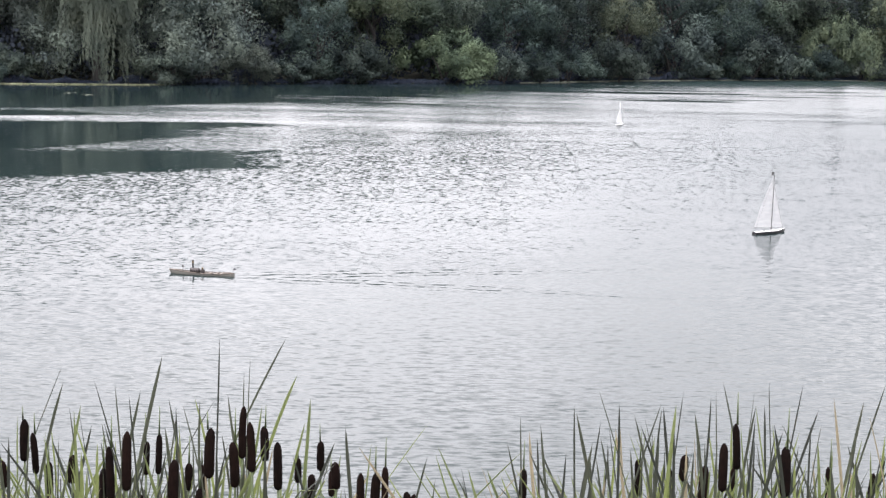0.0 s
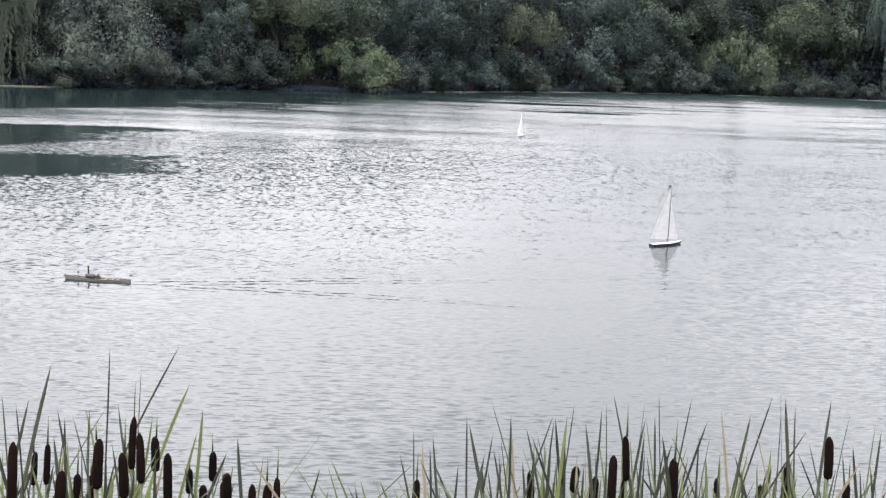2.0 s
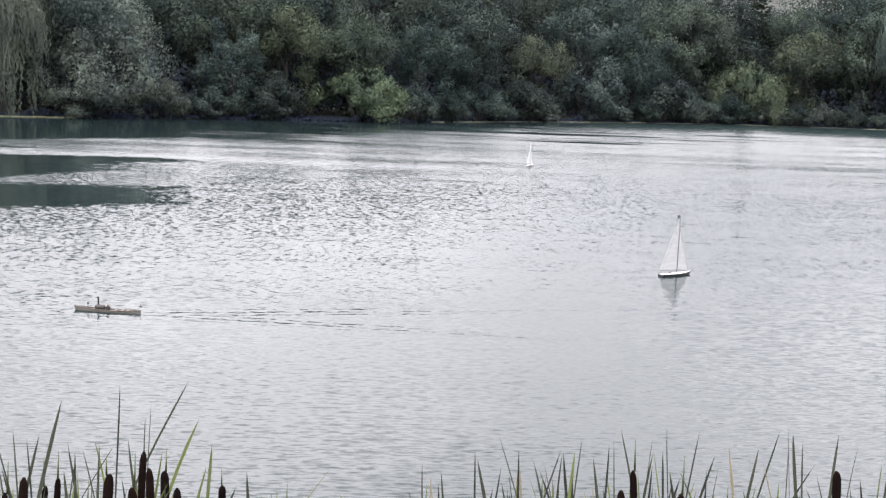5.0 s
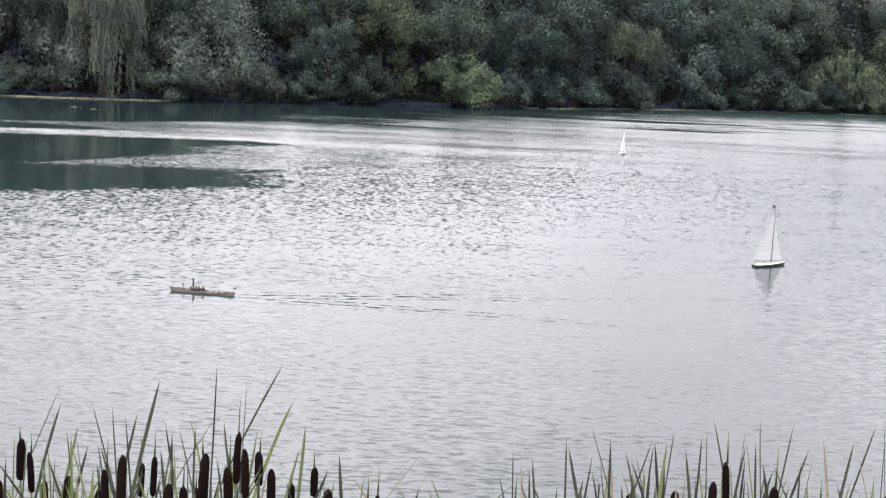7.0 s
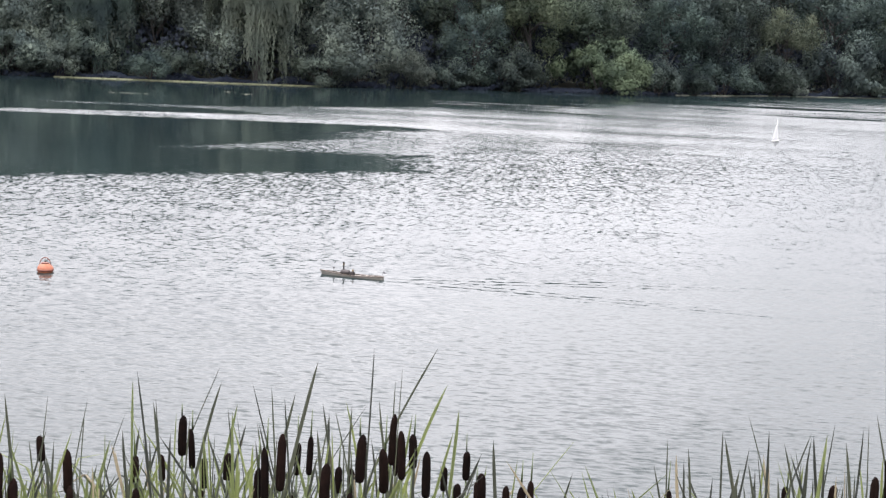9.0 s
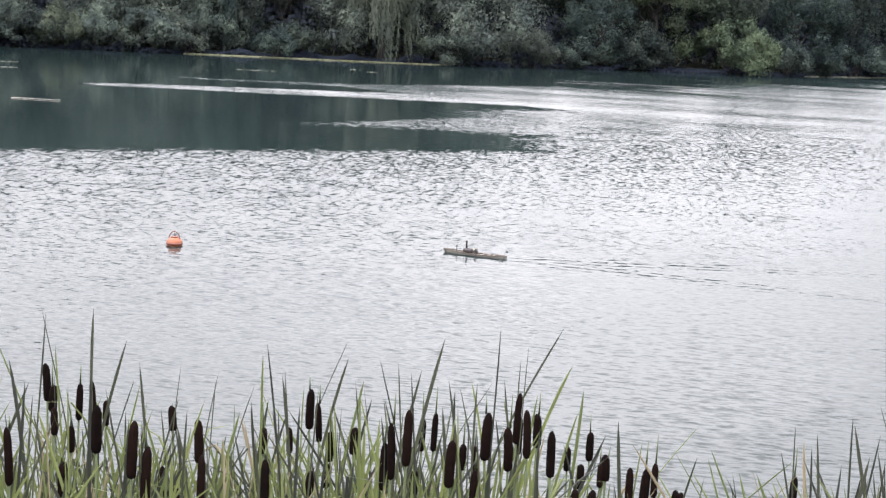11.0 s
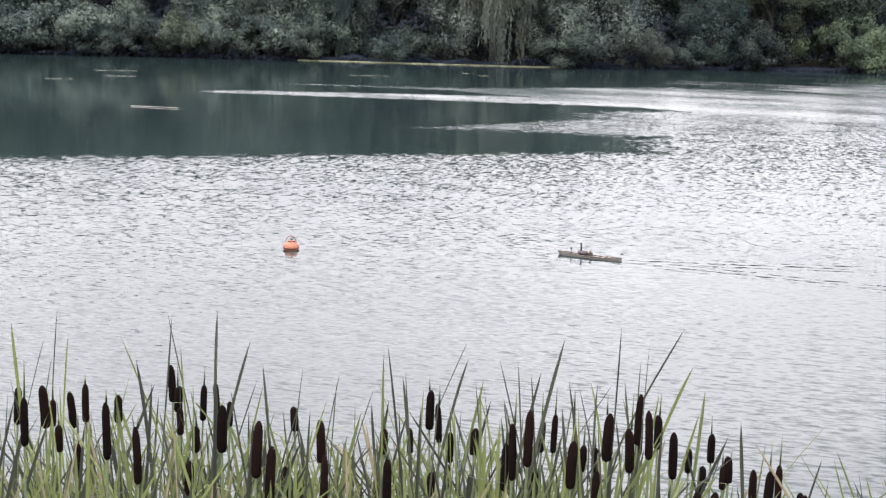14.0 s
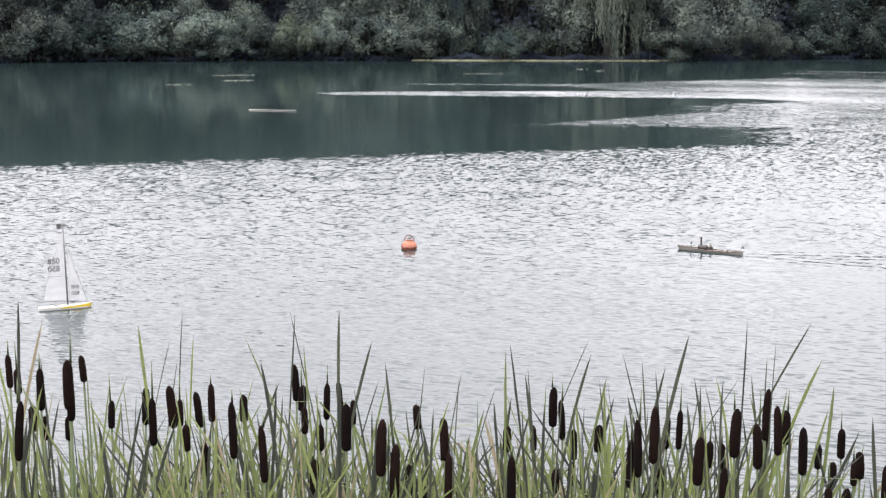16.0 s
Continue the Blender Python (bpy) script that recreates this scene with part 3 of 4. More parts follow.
# the trees that stand out, by bearing
plant("weeping", -13.0, 1.5, 1.0, 30)
plant("weeping_dark", -18.9, 3.0, 0.85, 140, 0.95, "dim weeping willow behind the waterside bushes")
plant("sallow_a", -9.0, 1.6, 1.02, 20, 1.12, "broad grey-green sallow hanging over the water")
plant("sallow_b", -7.1, -0.2, 0.62, 60)
plant("tall_a", -5.0, 4.5, 0.74, 10)
plant("mid_c", -2.7, 2.0, 0.98, 0, 1.08, "pale green tree with a feathery top")
plant("mid_a", -4.6, 1.4, 0.72, 200)
plant("mid_b", -0.4, 3.5, 0.95, 50, 0.98)
plant("bush_a", 0.3, 0.3, 1.0, 15, 1.05, "low rounded bright green willow bush at the water's edge")
plant("mid_a", 2.7, 3.0, 0.85, 120)
plant("mid_a", 4.4, 3.0, 0.9, 250, 0.95)
plant("mid_c", 6.9, 1.8, 0.78, 70, 1.1, "pale rounded tree leaning over the water")
plant("bush_b", 6.4, 0.3, 0.9, 10)
plant("bush_b", 9.0, 0.8, 1.2, 80, 1.1)
plant("mid_a", 10.4, 2.5, 0.95, 300)
plant("bush_b", 11.6, 0.8, 1.25, 200)
plant("mid_b", 12.4, 5.0, 1.3, 140, 1.1)
plant("tall_b", 13.9, 8.0, 0.98, 20)
plant("tall_a", 17.3, 9.0, 0.88, 200)
plant("bush_a", 14.7, 1.6, 0.95, 35, 1.6, "spreading pale willow bush above the water")
plant("mid_c", 16.9, 3.0, 1.05, 95, 1.0)
plant("bush_c", 13.0, 0.3, 0.9, 0)
plant("pine", 14.9, 11.0, 1.0, 0)
plant("tall_b", 15.6, 15.0, 0.86, 30)
plant("open", 18.5, 13.0, 1.0, 300)
plant("tall_a", 20.2, 14.0, 0.85, 80)
plant("tall_b", 13.2, 13.0, 0.9, 10)
plant("open", 17.8, 9.0, 1.05, 40)
plant("open", 19.2, 8.0, 1.0, 160)
plant("weeping_dark", 20.7, 2.5, 1.15, 75, 1.05, "drooping willow with long strands at the water's edge")
plant("mid_b", 22.8, 3.0, 1.4, 175, 1.3)
plant("bush_a", -24.7, 0.6, 0.68, 130, 1.15, "pale reedy bush at the water's edge")
plant("sallow_b", -26.8, 1.8, 0.85, 75)
plant("sallow_b", -22.0, 0.8, 0.85, 300)
plant("sallow_a", -22.6, 3.2, 0.95, 200, 1.25, "tall grey-green sallow behind the waterside bushes")
plant("sallow_a", -16.6, 4.0, 0.8, 310, 1.5, "pale green willow in the wood's edge")
plant("sallow_b", -19.0, 2.2, 0.9, 20)
plant("bush_c", -15.9, 1.5, 0.8, 50)
plant("bush_b", -31.0, 0.8, 0.9, 10)
plant("sallow_b", -29.0, 0.5, 0.95, 210)
plant("bush_b", -33.2, 0.4, 1.1, 100)
plant("sallow_b", -35.4, 1.0, 1.0, 250)
# low bushes whose boughs hang over the water all along the bank
fringe = random.Random(8)
for az in (-5.6, -3.3, 2.3, 3.5, 4.6, 5.4, 7.2, 10.0, 11.0, 12.5, 14.0, 15.6, 16.6, 17.6, 18.6, 19.6, 21.6, -10.2, -16.9, -20.3, -23.4, -25.7, -28.0, -30.0, -32.1, -34.3):
    plant(fringe.choice(["bush_b", "bush_b", "bush_c"] if az > -7 else ["sallow_b", "bush_b", "bush_c", "bush_b"] if az > -24 else ["bush_b"]), az, fringe.uniform(-0.3, 0.5), fringe.uniform(0.55, 0.85), fringe.uniform(0, 360), fringe.uniform(0.8, 1.1))
# the rest of the wood: a middle rank and a tall back rank
dice = random.Random(5)
for k in range(24):
    az = -41 + k * 2.75 + dice.uniform(-0.5, 0.5)
    plant(dice.choice(["inner_a", "inner_b", "inner_a"] if az < -24 else ["inner_a", "sallow_a", "sallow_a", "mid_c"] if az < -11 else ["inner_a", "inner_b"]), az, dice.uniform(4.0, 7.0), dice.uniform(0.85, 1.15), dice.uniform(0, 360))
for k in range(30):
    az = -42 + k * 2.25 + dice.uniform(-0.6, 0.6)
    if 14.0 < az < 18.5 or dip(az):
        continue
    plant(dice.choice(["tall_a", "tall_b", "tall_c"]), az, dice.uniform(9, 14), dice.uniform(0.9, 1.1) * (0.95 if az > 9 else 1.0), dice.uniform(0, 360))
for k in range(26):
    az = -43 + k * 2.7 + dice.uniform(-0.7, 0.7)
    if 13.0 < az < 20.5 or dip(az):
        continue
    plant("tall_d", az, dice.uniform(17, 25), dice.uniform(0.9, 1.15) * (0.95 if az > 9 else 1.0), dice.uniform(0, 360))


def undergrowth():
    """Low brush that fills the foot of the wood, in a painted shade colour."""
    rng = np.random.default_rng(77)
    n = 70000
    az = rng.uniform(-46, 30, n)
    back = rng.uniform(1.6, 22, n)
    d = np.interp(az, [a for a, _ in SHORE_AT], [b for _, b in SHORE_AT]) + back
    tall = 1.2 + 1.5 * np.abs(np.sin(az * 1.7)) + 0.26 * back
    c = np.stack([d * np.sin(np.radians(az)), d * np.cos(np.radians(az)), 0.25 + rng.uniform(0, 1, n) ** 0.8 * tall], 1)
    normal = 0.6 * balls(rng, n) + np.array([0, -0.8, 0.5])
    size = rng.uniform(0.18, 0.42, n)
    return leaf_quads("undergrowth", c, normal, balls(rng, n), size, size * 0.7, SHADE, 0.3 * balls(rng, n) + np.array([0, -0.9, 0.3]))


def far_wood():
    """The depth of the wood behind the trees that can be told apart, coloured as shade."""
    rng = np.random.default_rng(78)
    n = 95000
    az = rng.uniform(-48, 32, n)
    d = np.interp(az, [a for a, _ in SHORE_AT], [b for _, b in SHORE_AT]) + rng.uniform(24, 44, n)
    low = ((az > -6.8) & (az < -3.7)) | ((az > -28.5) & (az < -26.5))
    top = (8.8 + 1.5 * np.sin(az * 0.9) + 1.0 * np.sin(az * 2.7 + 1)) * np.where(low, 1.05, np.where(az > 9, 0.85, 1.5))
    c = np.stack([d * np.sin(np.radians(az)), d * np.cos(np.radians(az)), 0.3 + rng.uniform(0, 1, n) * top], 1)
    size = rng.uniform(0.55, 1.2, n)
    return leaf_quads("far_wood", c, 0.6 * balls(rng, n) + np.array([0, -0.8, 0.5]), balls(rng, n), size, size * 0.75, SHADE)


tagged(new("far_wood", far_wood()), "filler leaves in a dark shade colour behind the trees", "woodland", kind="stuff")


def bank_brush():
    """Low foliage that hangs over the water's edge, coloured as the shade under boughs."""
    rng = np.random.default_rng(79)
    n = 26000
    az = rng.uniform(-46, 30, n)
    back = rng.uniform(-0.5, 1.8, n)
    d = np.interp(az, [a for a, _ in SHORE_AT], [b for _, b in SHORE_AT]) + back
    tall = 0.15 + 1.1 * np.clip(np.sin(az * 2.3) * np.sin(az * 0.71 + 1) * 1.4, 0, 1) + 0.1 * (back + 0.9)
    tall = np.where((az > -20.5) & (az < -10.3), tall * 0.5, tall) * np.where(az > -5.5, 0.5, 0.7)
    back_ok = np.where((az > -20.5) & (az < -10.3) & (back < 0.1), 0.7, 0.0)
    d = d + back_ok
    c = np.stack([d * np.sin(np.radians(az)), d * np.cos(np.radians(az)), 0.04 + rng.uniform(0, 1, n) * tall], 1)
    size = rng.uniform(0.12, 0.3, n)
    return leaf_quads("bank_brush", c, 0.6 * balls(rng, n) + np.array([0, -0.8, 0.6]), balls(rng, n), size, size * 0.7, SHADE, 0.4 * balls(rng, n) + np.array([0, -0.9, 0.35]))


tagged(new("bank_brush", bank_brush()), "low brush in a dark shade colour along the water's edge", "brush", kind="stuff")
tagged(new("undergrowth", undergrowth()), "brush coloured like the shade at the foot of the wood", "undergrowth", kind="stuff")


# ---- the reed bed ----
def leaf_mesh(base, tip, lean, width, rng, mat, broken=False):
    """One reed leaf from base to tip: a shallow, twisted channel that rises upright and ends along its lean."""
    run = tip - base
    hold = tip - Vector((lean, 0.3 * rng.uniform(-1, 1) * abs(lean), 1.0)).normalized() * run.length * 0.5
    steps, verts, faces = 13, [], []
    phase, turn = rng.uniform(-0.7, 0.7), rng.choice((-1, 1)) * rng.uniform(0.2, 1.5)
    wave, snap = rng.uniform(-0.02, 0.02) * run.length, rng.uniform(0.72, 0.93)
    fall = Vector((rng.choice((-1, 1)) * rng.uniform(0.5, 1.0), rng.uniform(-0.3, 0.3), rng.uniform(-0.8, 0.2))).normalized()
    hinge = None
    for k in range(steps):
        f = 1 - (1 - k / (steps - 1)) ** 2.2
        g = 1 - f
        p = base * g * g + hold * (2 * g * f) + tip * (f * f)
        p.x += wave * math.sin(f * 7)
        if broken and f > snap:
            hinge = hinge or p.copy()
            p = hinge + fall * run.length * (f - snap)
        w = 0.5 * width * (0.8 + 0.2 * math.sin(f * 3.0)) * (1 if f < 0.96 else max(0.06, 1 - ((f - 0.96) / 0.04) ** 1.6))
        a = phase + turn * g
        side, fold = Vector((math.cos(a), math.sin(a), 0)), Vector((math.sin(a), -math.cos(a), 0))
        verts += [p - side * w, p + fold * w * 0.45, p + side * w]
    for k in range(steps - 1):
        a = 3 * k
        faces += [(a, a + 1, a + 4, a + 3), (a + 1, a + 2, a + 5, a + 4)]
    return mesh_of("leaf", verts, faces, mat)


def spike_mesh(length, radius, bend):
    """The brown seed head, rounded at both ends."""
    rings = [(radius * 0.25, 0), (radius * 0.8, length * 0.03), (radius, length * 0.1), (radius * 1.03, length * 0.45), (radius * 0.96, length * 0.82), (radius * 0.72, length * 0.93), (radius * 0.4, length * 0.98), (radius * 0.25, length)]
    bm = lathe(rings, 12)
    for v in bm.verts:
        v.co.x += bend * (v.co.z / length) ** 2 * length
    me = bpy.data.meshes.new("seed_head")
    bm.to_mesh(me)
    bm.free()
    me.materials.append(VELVET)
    return me


SPIKE = {l: [spike_mesh(l, r, b) for r, b in ((0.0155, 0.0), (0.0175, 0.06), (0.0135, -0.05))] for l in (0.11, 0.14, 0.17, 0.2)}


def small_rod(name, length, r0, r1, mat):
    me = bpy.data.meshes.new(name)
    bm = rod((0, 0, 0), (0, 0, length), r0, r1, 6)
    bm.to_mesh(me)
    bm.free()
    me.materials.append(mat)
    return me


STEM = small_rod("stem", 1.0, 0.0055, 0.0045, STALK)
TIP = small_rod("dry_tip", 0.13, 0.0042, 0.0012, STALK)
reeds = random.Random(21)


def grow_leaf(owner, base, tip, lean=0.0, grey=0.28, dry=0.06, broken=0.24):
    """A leaf from the plant's base to a tip, both in the plant's own metres."""
    pick = reeds.random()
    mat = BLADE_DRY if pick < dry else BLADE_GREY if pick < dry + grey else BLADE
    width = reeds.choice((0.005, 0.007, 0.009, 0.011, 0.012, 0.014, 0.016))
    ob = new("leaf", smooth_mesh(leaf_mesh(base, tip, lean, width, reeds, mat, reeds.random() < broken)))
    ob.parent = owner


def foot(x, y):
    return Vector((x, y, max(-0.25, land_height(x, y) - 0.04)))


def cattail(x, y, top, length, leaves):
    """A cattail with its brown seed head, whose upper end is at the given height."""
    base = foot(x + reeds.uniform(-0.06, 0.06), y + reeds.uniform(-0.08, 0.08))
    ob = thing("cattail", Matrix.Translation(base), "cattail with a dark brown velvety seed head", "cattail", "cattails in the reed bed")
    goal = Vector((x, y, top)) - base
    turn = goal.to_track_quat("Z", "Y").to_matrix().to_4x4()
    size = min(SPIKE, key=lambda l: abs(l - length))
    whole = goal.length
    stem = part("stem", STEM, None, ob)
    stem.matrix_basis = turn @ Matrix.Diagonal((1, 1, whole - size + 0.01, 1))
    head = part("seed_head", SPIKE[size][reeds.randrange(3)], None, ob, "dark brown velvety seed head")
    head.matrix_basis = Matrix.Translation(turn @ Vector((0, 0, whole - size))) @ turn @ Matrix.Rotation(reeds.uniform(0, 6), 4, "Z")
    if reeds.random() < 0.6:
        tip = part("dry_tip", TIP, None, ob)
        tip.matrix_basis = Matrix.Translation(goal - turn @ Vector((0, 0, 0.004))) @ turn @ Matrix.Diagonal((1, 1, reeds.uniform(0.3, 1.1), 1))
    for k in range(leaves):
        aside = reeds.gauss(0, 0.22)
        end = goal + Vector((aside, reeds.gauss(0, 0.15), reeds.uniform(-0.45, 0.04)))
        grow_leaf(ob, Vector((reeds.gauss(0, 0.02), reeds.gauss(0, 0.02), 0)), end, aside * 0.9 + reeds.gauss(0, 0.12))


def reed_shoot(x, y, top, lean, leaves, spread=0.2):
    """A leafy shoot; its tallest leaf ends at the given height and leans along x."""
    base = foot(x - lean * top * 0.3, y + reeds.uniform(-0.05, 0.05))
    ob = thing("reed_shoot", Matrix.Translation(base), "leafy green cattail shoot without a seed head", "reed", "shoots in the reed bed")
    goal = Vector((x, y, top)) - base
    grow_leaf(ob, Vector((0, 0, 0)), goal, lean, 0.9, 0.02, 0.0)
    for k in range(leaves - 1):
        wild = reeds.random() < 0.3
        aside = reeds.gauss(0, spread * (1.7 if wild else 0.8))
        end = goal + Vector((aside - lean * 0.2, reeds.gauss(0, 0.14), -0.08 - abs(reeds.gauss(0.35 if wild else 0.15, 0.22))))
        grow_leaf(ob, Vector((reeds.gauss(0, 0.025), reeds.gauss(0, 0.025), 0)), end, aside * 0.8 + reeds.gauss(0, 0.12))


SPIKES_A = ((-3.75, 5.33, 2.06, 0.1), (-3.73, 5.12, 2.32, 0.1), (-3.67, 5.39, 2.05, 0.12), (-3.66, 4.97, 2.42, 0.13), (-3.57, 4.99, 2.21, 0.1), (-3.44, 5.66, 2.13, 0.16), (-3.41, 4.82, 2.42, 0.17), (-3.28, 4.92, 2.46, 0.1), (-3.24, 5.77, 2.1, 0.16), (-3.11, 4.84, 2.31, 0.11), (-3.05, 5.54, 2.21, 0.17), (-2.92, 5.04, 2.28, 0.12), (-2.91, 3.97, 2.55, 0.2), (-2.87, 4.89, 2.38, 0.17), (-2.8, 5.87, 2.24, 0.17), (-2.78, 4.06, 2.68, 0.17), (-2.77, 4.07, 2.67, 0.21), (-2.72, 6.03, 2.12, 0.16), (-2.63, 5.02, 2.33, 0.1), (-2.6, 4.29, 2.51, 0.17), (-2.59, 5.47, 2.26, 0.1), (-2.59, 5.87, 2.18, 0.17), (-2.41, 5.11, 2.28, 0.1))
SPIKES_B = ((-2.4, 5.57, 2.19, 0.11), (-2.32, 4.33, 2.51, 0.21), (-2.23, 4.38, 2.42, 0.21), (-2.22, 5.85, 2.11, 0.1), (-2.07, 5.35, 2.01, 0.17), (-1.98, 4.5, 2.49, 0.18), (-1.89, 5.26, 2.24, 0.17), (-1.87, 4.54, 2.43, 0.21), (-1.83, 4.56, 2.34, 0.19), (-1.81, 5.77, 1.87, 0.17), (-1.65, 4.62, 2.31, 0.19), (-1.64, 5.65, 2.13, 0.12), (-1.59, 5.75, 2.27, 0.17), (-1.58, 6.08, 2, 0.13), (-1.57, 5.84, 2.19, 0.17), (-1.57, 5.99, 1.88, 0.1), (-1.5, 6.43, 1.7, 0.16), (-1.45, 4.69, 2.3, 0.19), (-1.33, 5.47, 2.21, 0.11), (-1.17, 6.05, 2.1, 0.14), (-1.14, 5.75, 1.97, 0.1), (-1.11, 6.03, 2.14, 0.17), (-1.03, 4.79, 2.44, 0.21))
SPIKES_C = ((-0.98, 4.8, 2.49, 0.2), (-0.92, 5.94, 2.04, 0.1), (-0.84, 4.83, 2.39, 0.18), (-0.8, 6.44, 2.04, 0.17), (-0.75, 4.84, 2.29, 0.17), (-0.73, 4.89, 2.48, 0.17), (-0.69, 5.26, 2.33, 0.17), (-0.65, 5.84, 2.23, 0.13), (-0.58, 4.86, 2.51, 0.17), (-0.56, 6.26, 1.98, 0.1), (-0.52, 5.09, 2.38, 0.17), (-0.49, 6.12, 1.95, 0.1), (-0.49, 6.57, 1.97, 0.15), (-0.4, 6.02, 2, 0.11), (-0.36, 5.74, 2.12, 0.1), (-0.07, 6.44, 1.77, 0.14), (0.42, 6.45, 1.89, 0.17), (0.94, 6.49, 1.93, 0.17), (1.02, 5.03, 2.42, 0.17), (1.03, 5.89, 2.13, 0.1), (1.05, 5.55, 2.19, 0.17), (1.09, 6.57, 1.88, 0.17), (1.11, 5.26, 2.43, 0.17))
SPIKES_D = ((1.21, 4.92, 2.44, 0.17), (1.36, 6.52, 1.9, 0.17), (1.77, 6.43, 1.93, 0.16), (1.94, 6.38, 1.92, 0.16), (1.96, 5.53, 2.37, 0.17), (2.03, 5.52, 2.19, 0.12), (2.05, 6.34, 2.02, 0.17))
SPIKES_E = ((-2.88, 5.01, 2.19, 0.11), (-2.82, 5.05, 2.11, 0.13), (-2.45, 5.34, 2.14, 0.11), (-2.23, 4.78, 2.18, 0.14), (-1.9, 5.03, 2.04, 0.12), (-1.77, 5.7, 2.1, 0.11), (-1.45, 5.27, 2.08, 0.15), (-1.07, 4.85, 2.35, 0.17), (-0.93, 5.69, 2.12, 0.11), (-0.69, 5.42, 2.42, 0.2), (-0.46, 5.54, 2.03, 0.11), (-0.4, 5.55, 2.03, 0.13), (-0.26, 5.66, 2.1, 0.17), (-0.19, 5.36, 2.2, 0.18), (-0.16, 5.56, 2.16, 0.15), (-0.07, 5.56, 2.06, 0.13))
TALL_A = ((-3.65, 5.19, 2.52, -0.33), (-3.35, 4.6, 2.75, 0), (-3.32, 5.46, 2.47, 0), (-3.18, 5.44, 2.43, -0.27), (-2.99, 5.23, 2.6, -0.13), (-2.87, 5.53, 2.43, 0.42), (-2.6, 5.04, 2.47, 0.33), (-2.58, 5.42, 2.59, 0.13), (-2.36, 5.39, 2.61, -0.1), (-2.32, 4.79, 2.72, 0), (-2.16, 5.21, 2.54, -0.3), (-2.06, 5.08, 2.49, 0.1), (-2, 5.34, 2.43, -0.1), (-1.88, 5.45, 2.39, -0.2), (-1.66, 5.51, 2.38, 0.2), (-1.65, 5.28, 2.52, 0), (-1.64, 5.31, 2.55, 0.13), (-1.55, 5.32, 2.45, 0), (-1.54, 6.04, 2.42, -0.3), (-1.4, 5.74, 2.42, -0.42), (-1.15, 5.41, 2.5, 0.07), (-1.12, 5.64, 2.42, -0.17), (-0.97, 5.36, 2.62, -0.23))
TALL_B = ((-0.93, 5.36, 2.46, 0.13), (-0.86, 5.75, 2.37, -0.5), (-0.76, 5.25, 2.71, 0.03), (-0.75, 5.73, 2.39, 0), (-0.67, 5.59, 2.57, -0.07), (-0.62, 6.01, 2.56, -0.4), (-0.53, 6.07, 2.39, -0.5), (-0.52, 6, 2.21, -0.2), (-0.39, 6.01, 2.13, -0.27), (-0.29, 5.63, 2.29, -0.03), (-0.01, 6.07, 2.05, -0.23), (0.05, 6.43, 1.85, -0.2), (0.12, 5.67, 2.12, 0.27), (0.31, 5.65, 2.23, 0.23), (0.38, 5.94, 2.26, 0), (0.42, 5.79, 2.22, 0.1), (0.47, 5.32, 2.21, -0.13), (0.51, 5.54, 2.23, 0), (0.64, 5.51, 2.49, 0.33), (0.65, 6.01, 2.09, 0.13), (0.7, 6.06, 2.15, 0.27), (0.7, 6.1, 2.02, -0.17), (0.87, 5.28, 2.49, 0))
TALL_C = ((0.88, 5.77, 2.37, -0.2), (0.91, 5.28, 2.54, -0.08), (0.94, 5.91, 2.21, -0.07), (0.97, 5.42, 2.43, 0.2), (1, 5.36, 2.5, 0.08), (1.04, 5.29, 2.54, 0.03), (1.06, 5.32, 2.57, 0.27), (1.21, 5.36, 2.47, -0.2), (1.26, 5.8, 2.42, 0), (1.4, 5.93, 2.43, -0.05), (1.43, 6.25, 2.25, 0.05), (1.45, 5.74, 2.46, -0.13), (1.49, 5.38, 2.5, 0.13), (1.55, 5.92, 2.32, -0.23), (1.67, 6.16, 2.2, -0.23), (1.69, 5.6, 2.38, 0.27), (1.76, 6.02, 2.33, -0.1), (1.79, 5.88, 2.44, -0.17), (1.84, 5.85, 2.37, 0.07), (1.9, 5.85, 2.44, 0), (1.91, 5.75, 2.43, -0.07), (1.91, 5.98, 2.44, 0), (2.05, 5.32, 2.47, -0.07))
TALL_D = ((2.06, 5.1, 2.52, 0), (2.08, 5.09, 2.5, -0.07), (2.09, 5.65, 2.43, -0.23), (2.12, 6, 2.4, -0.13), (2.17, 5.52, 2.4, -0.13))
for x, y, top, length in SPIKES_A + SPIKES_B + SPIKES_C + SPIKES_D + SPIKES_E:
    cattail(x, y, top, length, 4)
for x, y, top, lean in TALL_A + TALL_B + TALL_C + TALL_D:
    reed_shoot(x, y, top, -lean, 2 if -0.02 < x / y < 0.1 else 4)
# thick growth at the end of the bed
for k in range(44):
    p = at(reeds.uniform(6.4, 24), reeds.uniform(5.2, 6.5))
    top = 3.83 - p.length * math.tan(radians(reeds.uniform(14.0, 16.4)))
    reed_shoot(p.x, p.y, top, reeds.gauss(0, 0.2), 14, 0.4)
# the lower, denser shoots between them
for k in range(232):
    az = reeds.uniform(-39, 25)
    if (-1.2 < az < 6.0 and reeds.random() < 0.97) or (-4.0 < az < -1.2 and reeds.random() < 0.6):
        continue
    d = reeds.uniform(4.9, 6.6)
    p = at(az, d)
    top = 3.83 - d * math.tan(radians(reeds.uniform(14.2, 17.8) + (0.3 if az > 4 else 0) + (2.0 if -6 < az < 5 else 0)))
    reed_shoot(p.x, p.y, top, reeds.gauss(0, 0.22), 20, 0.5)


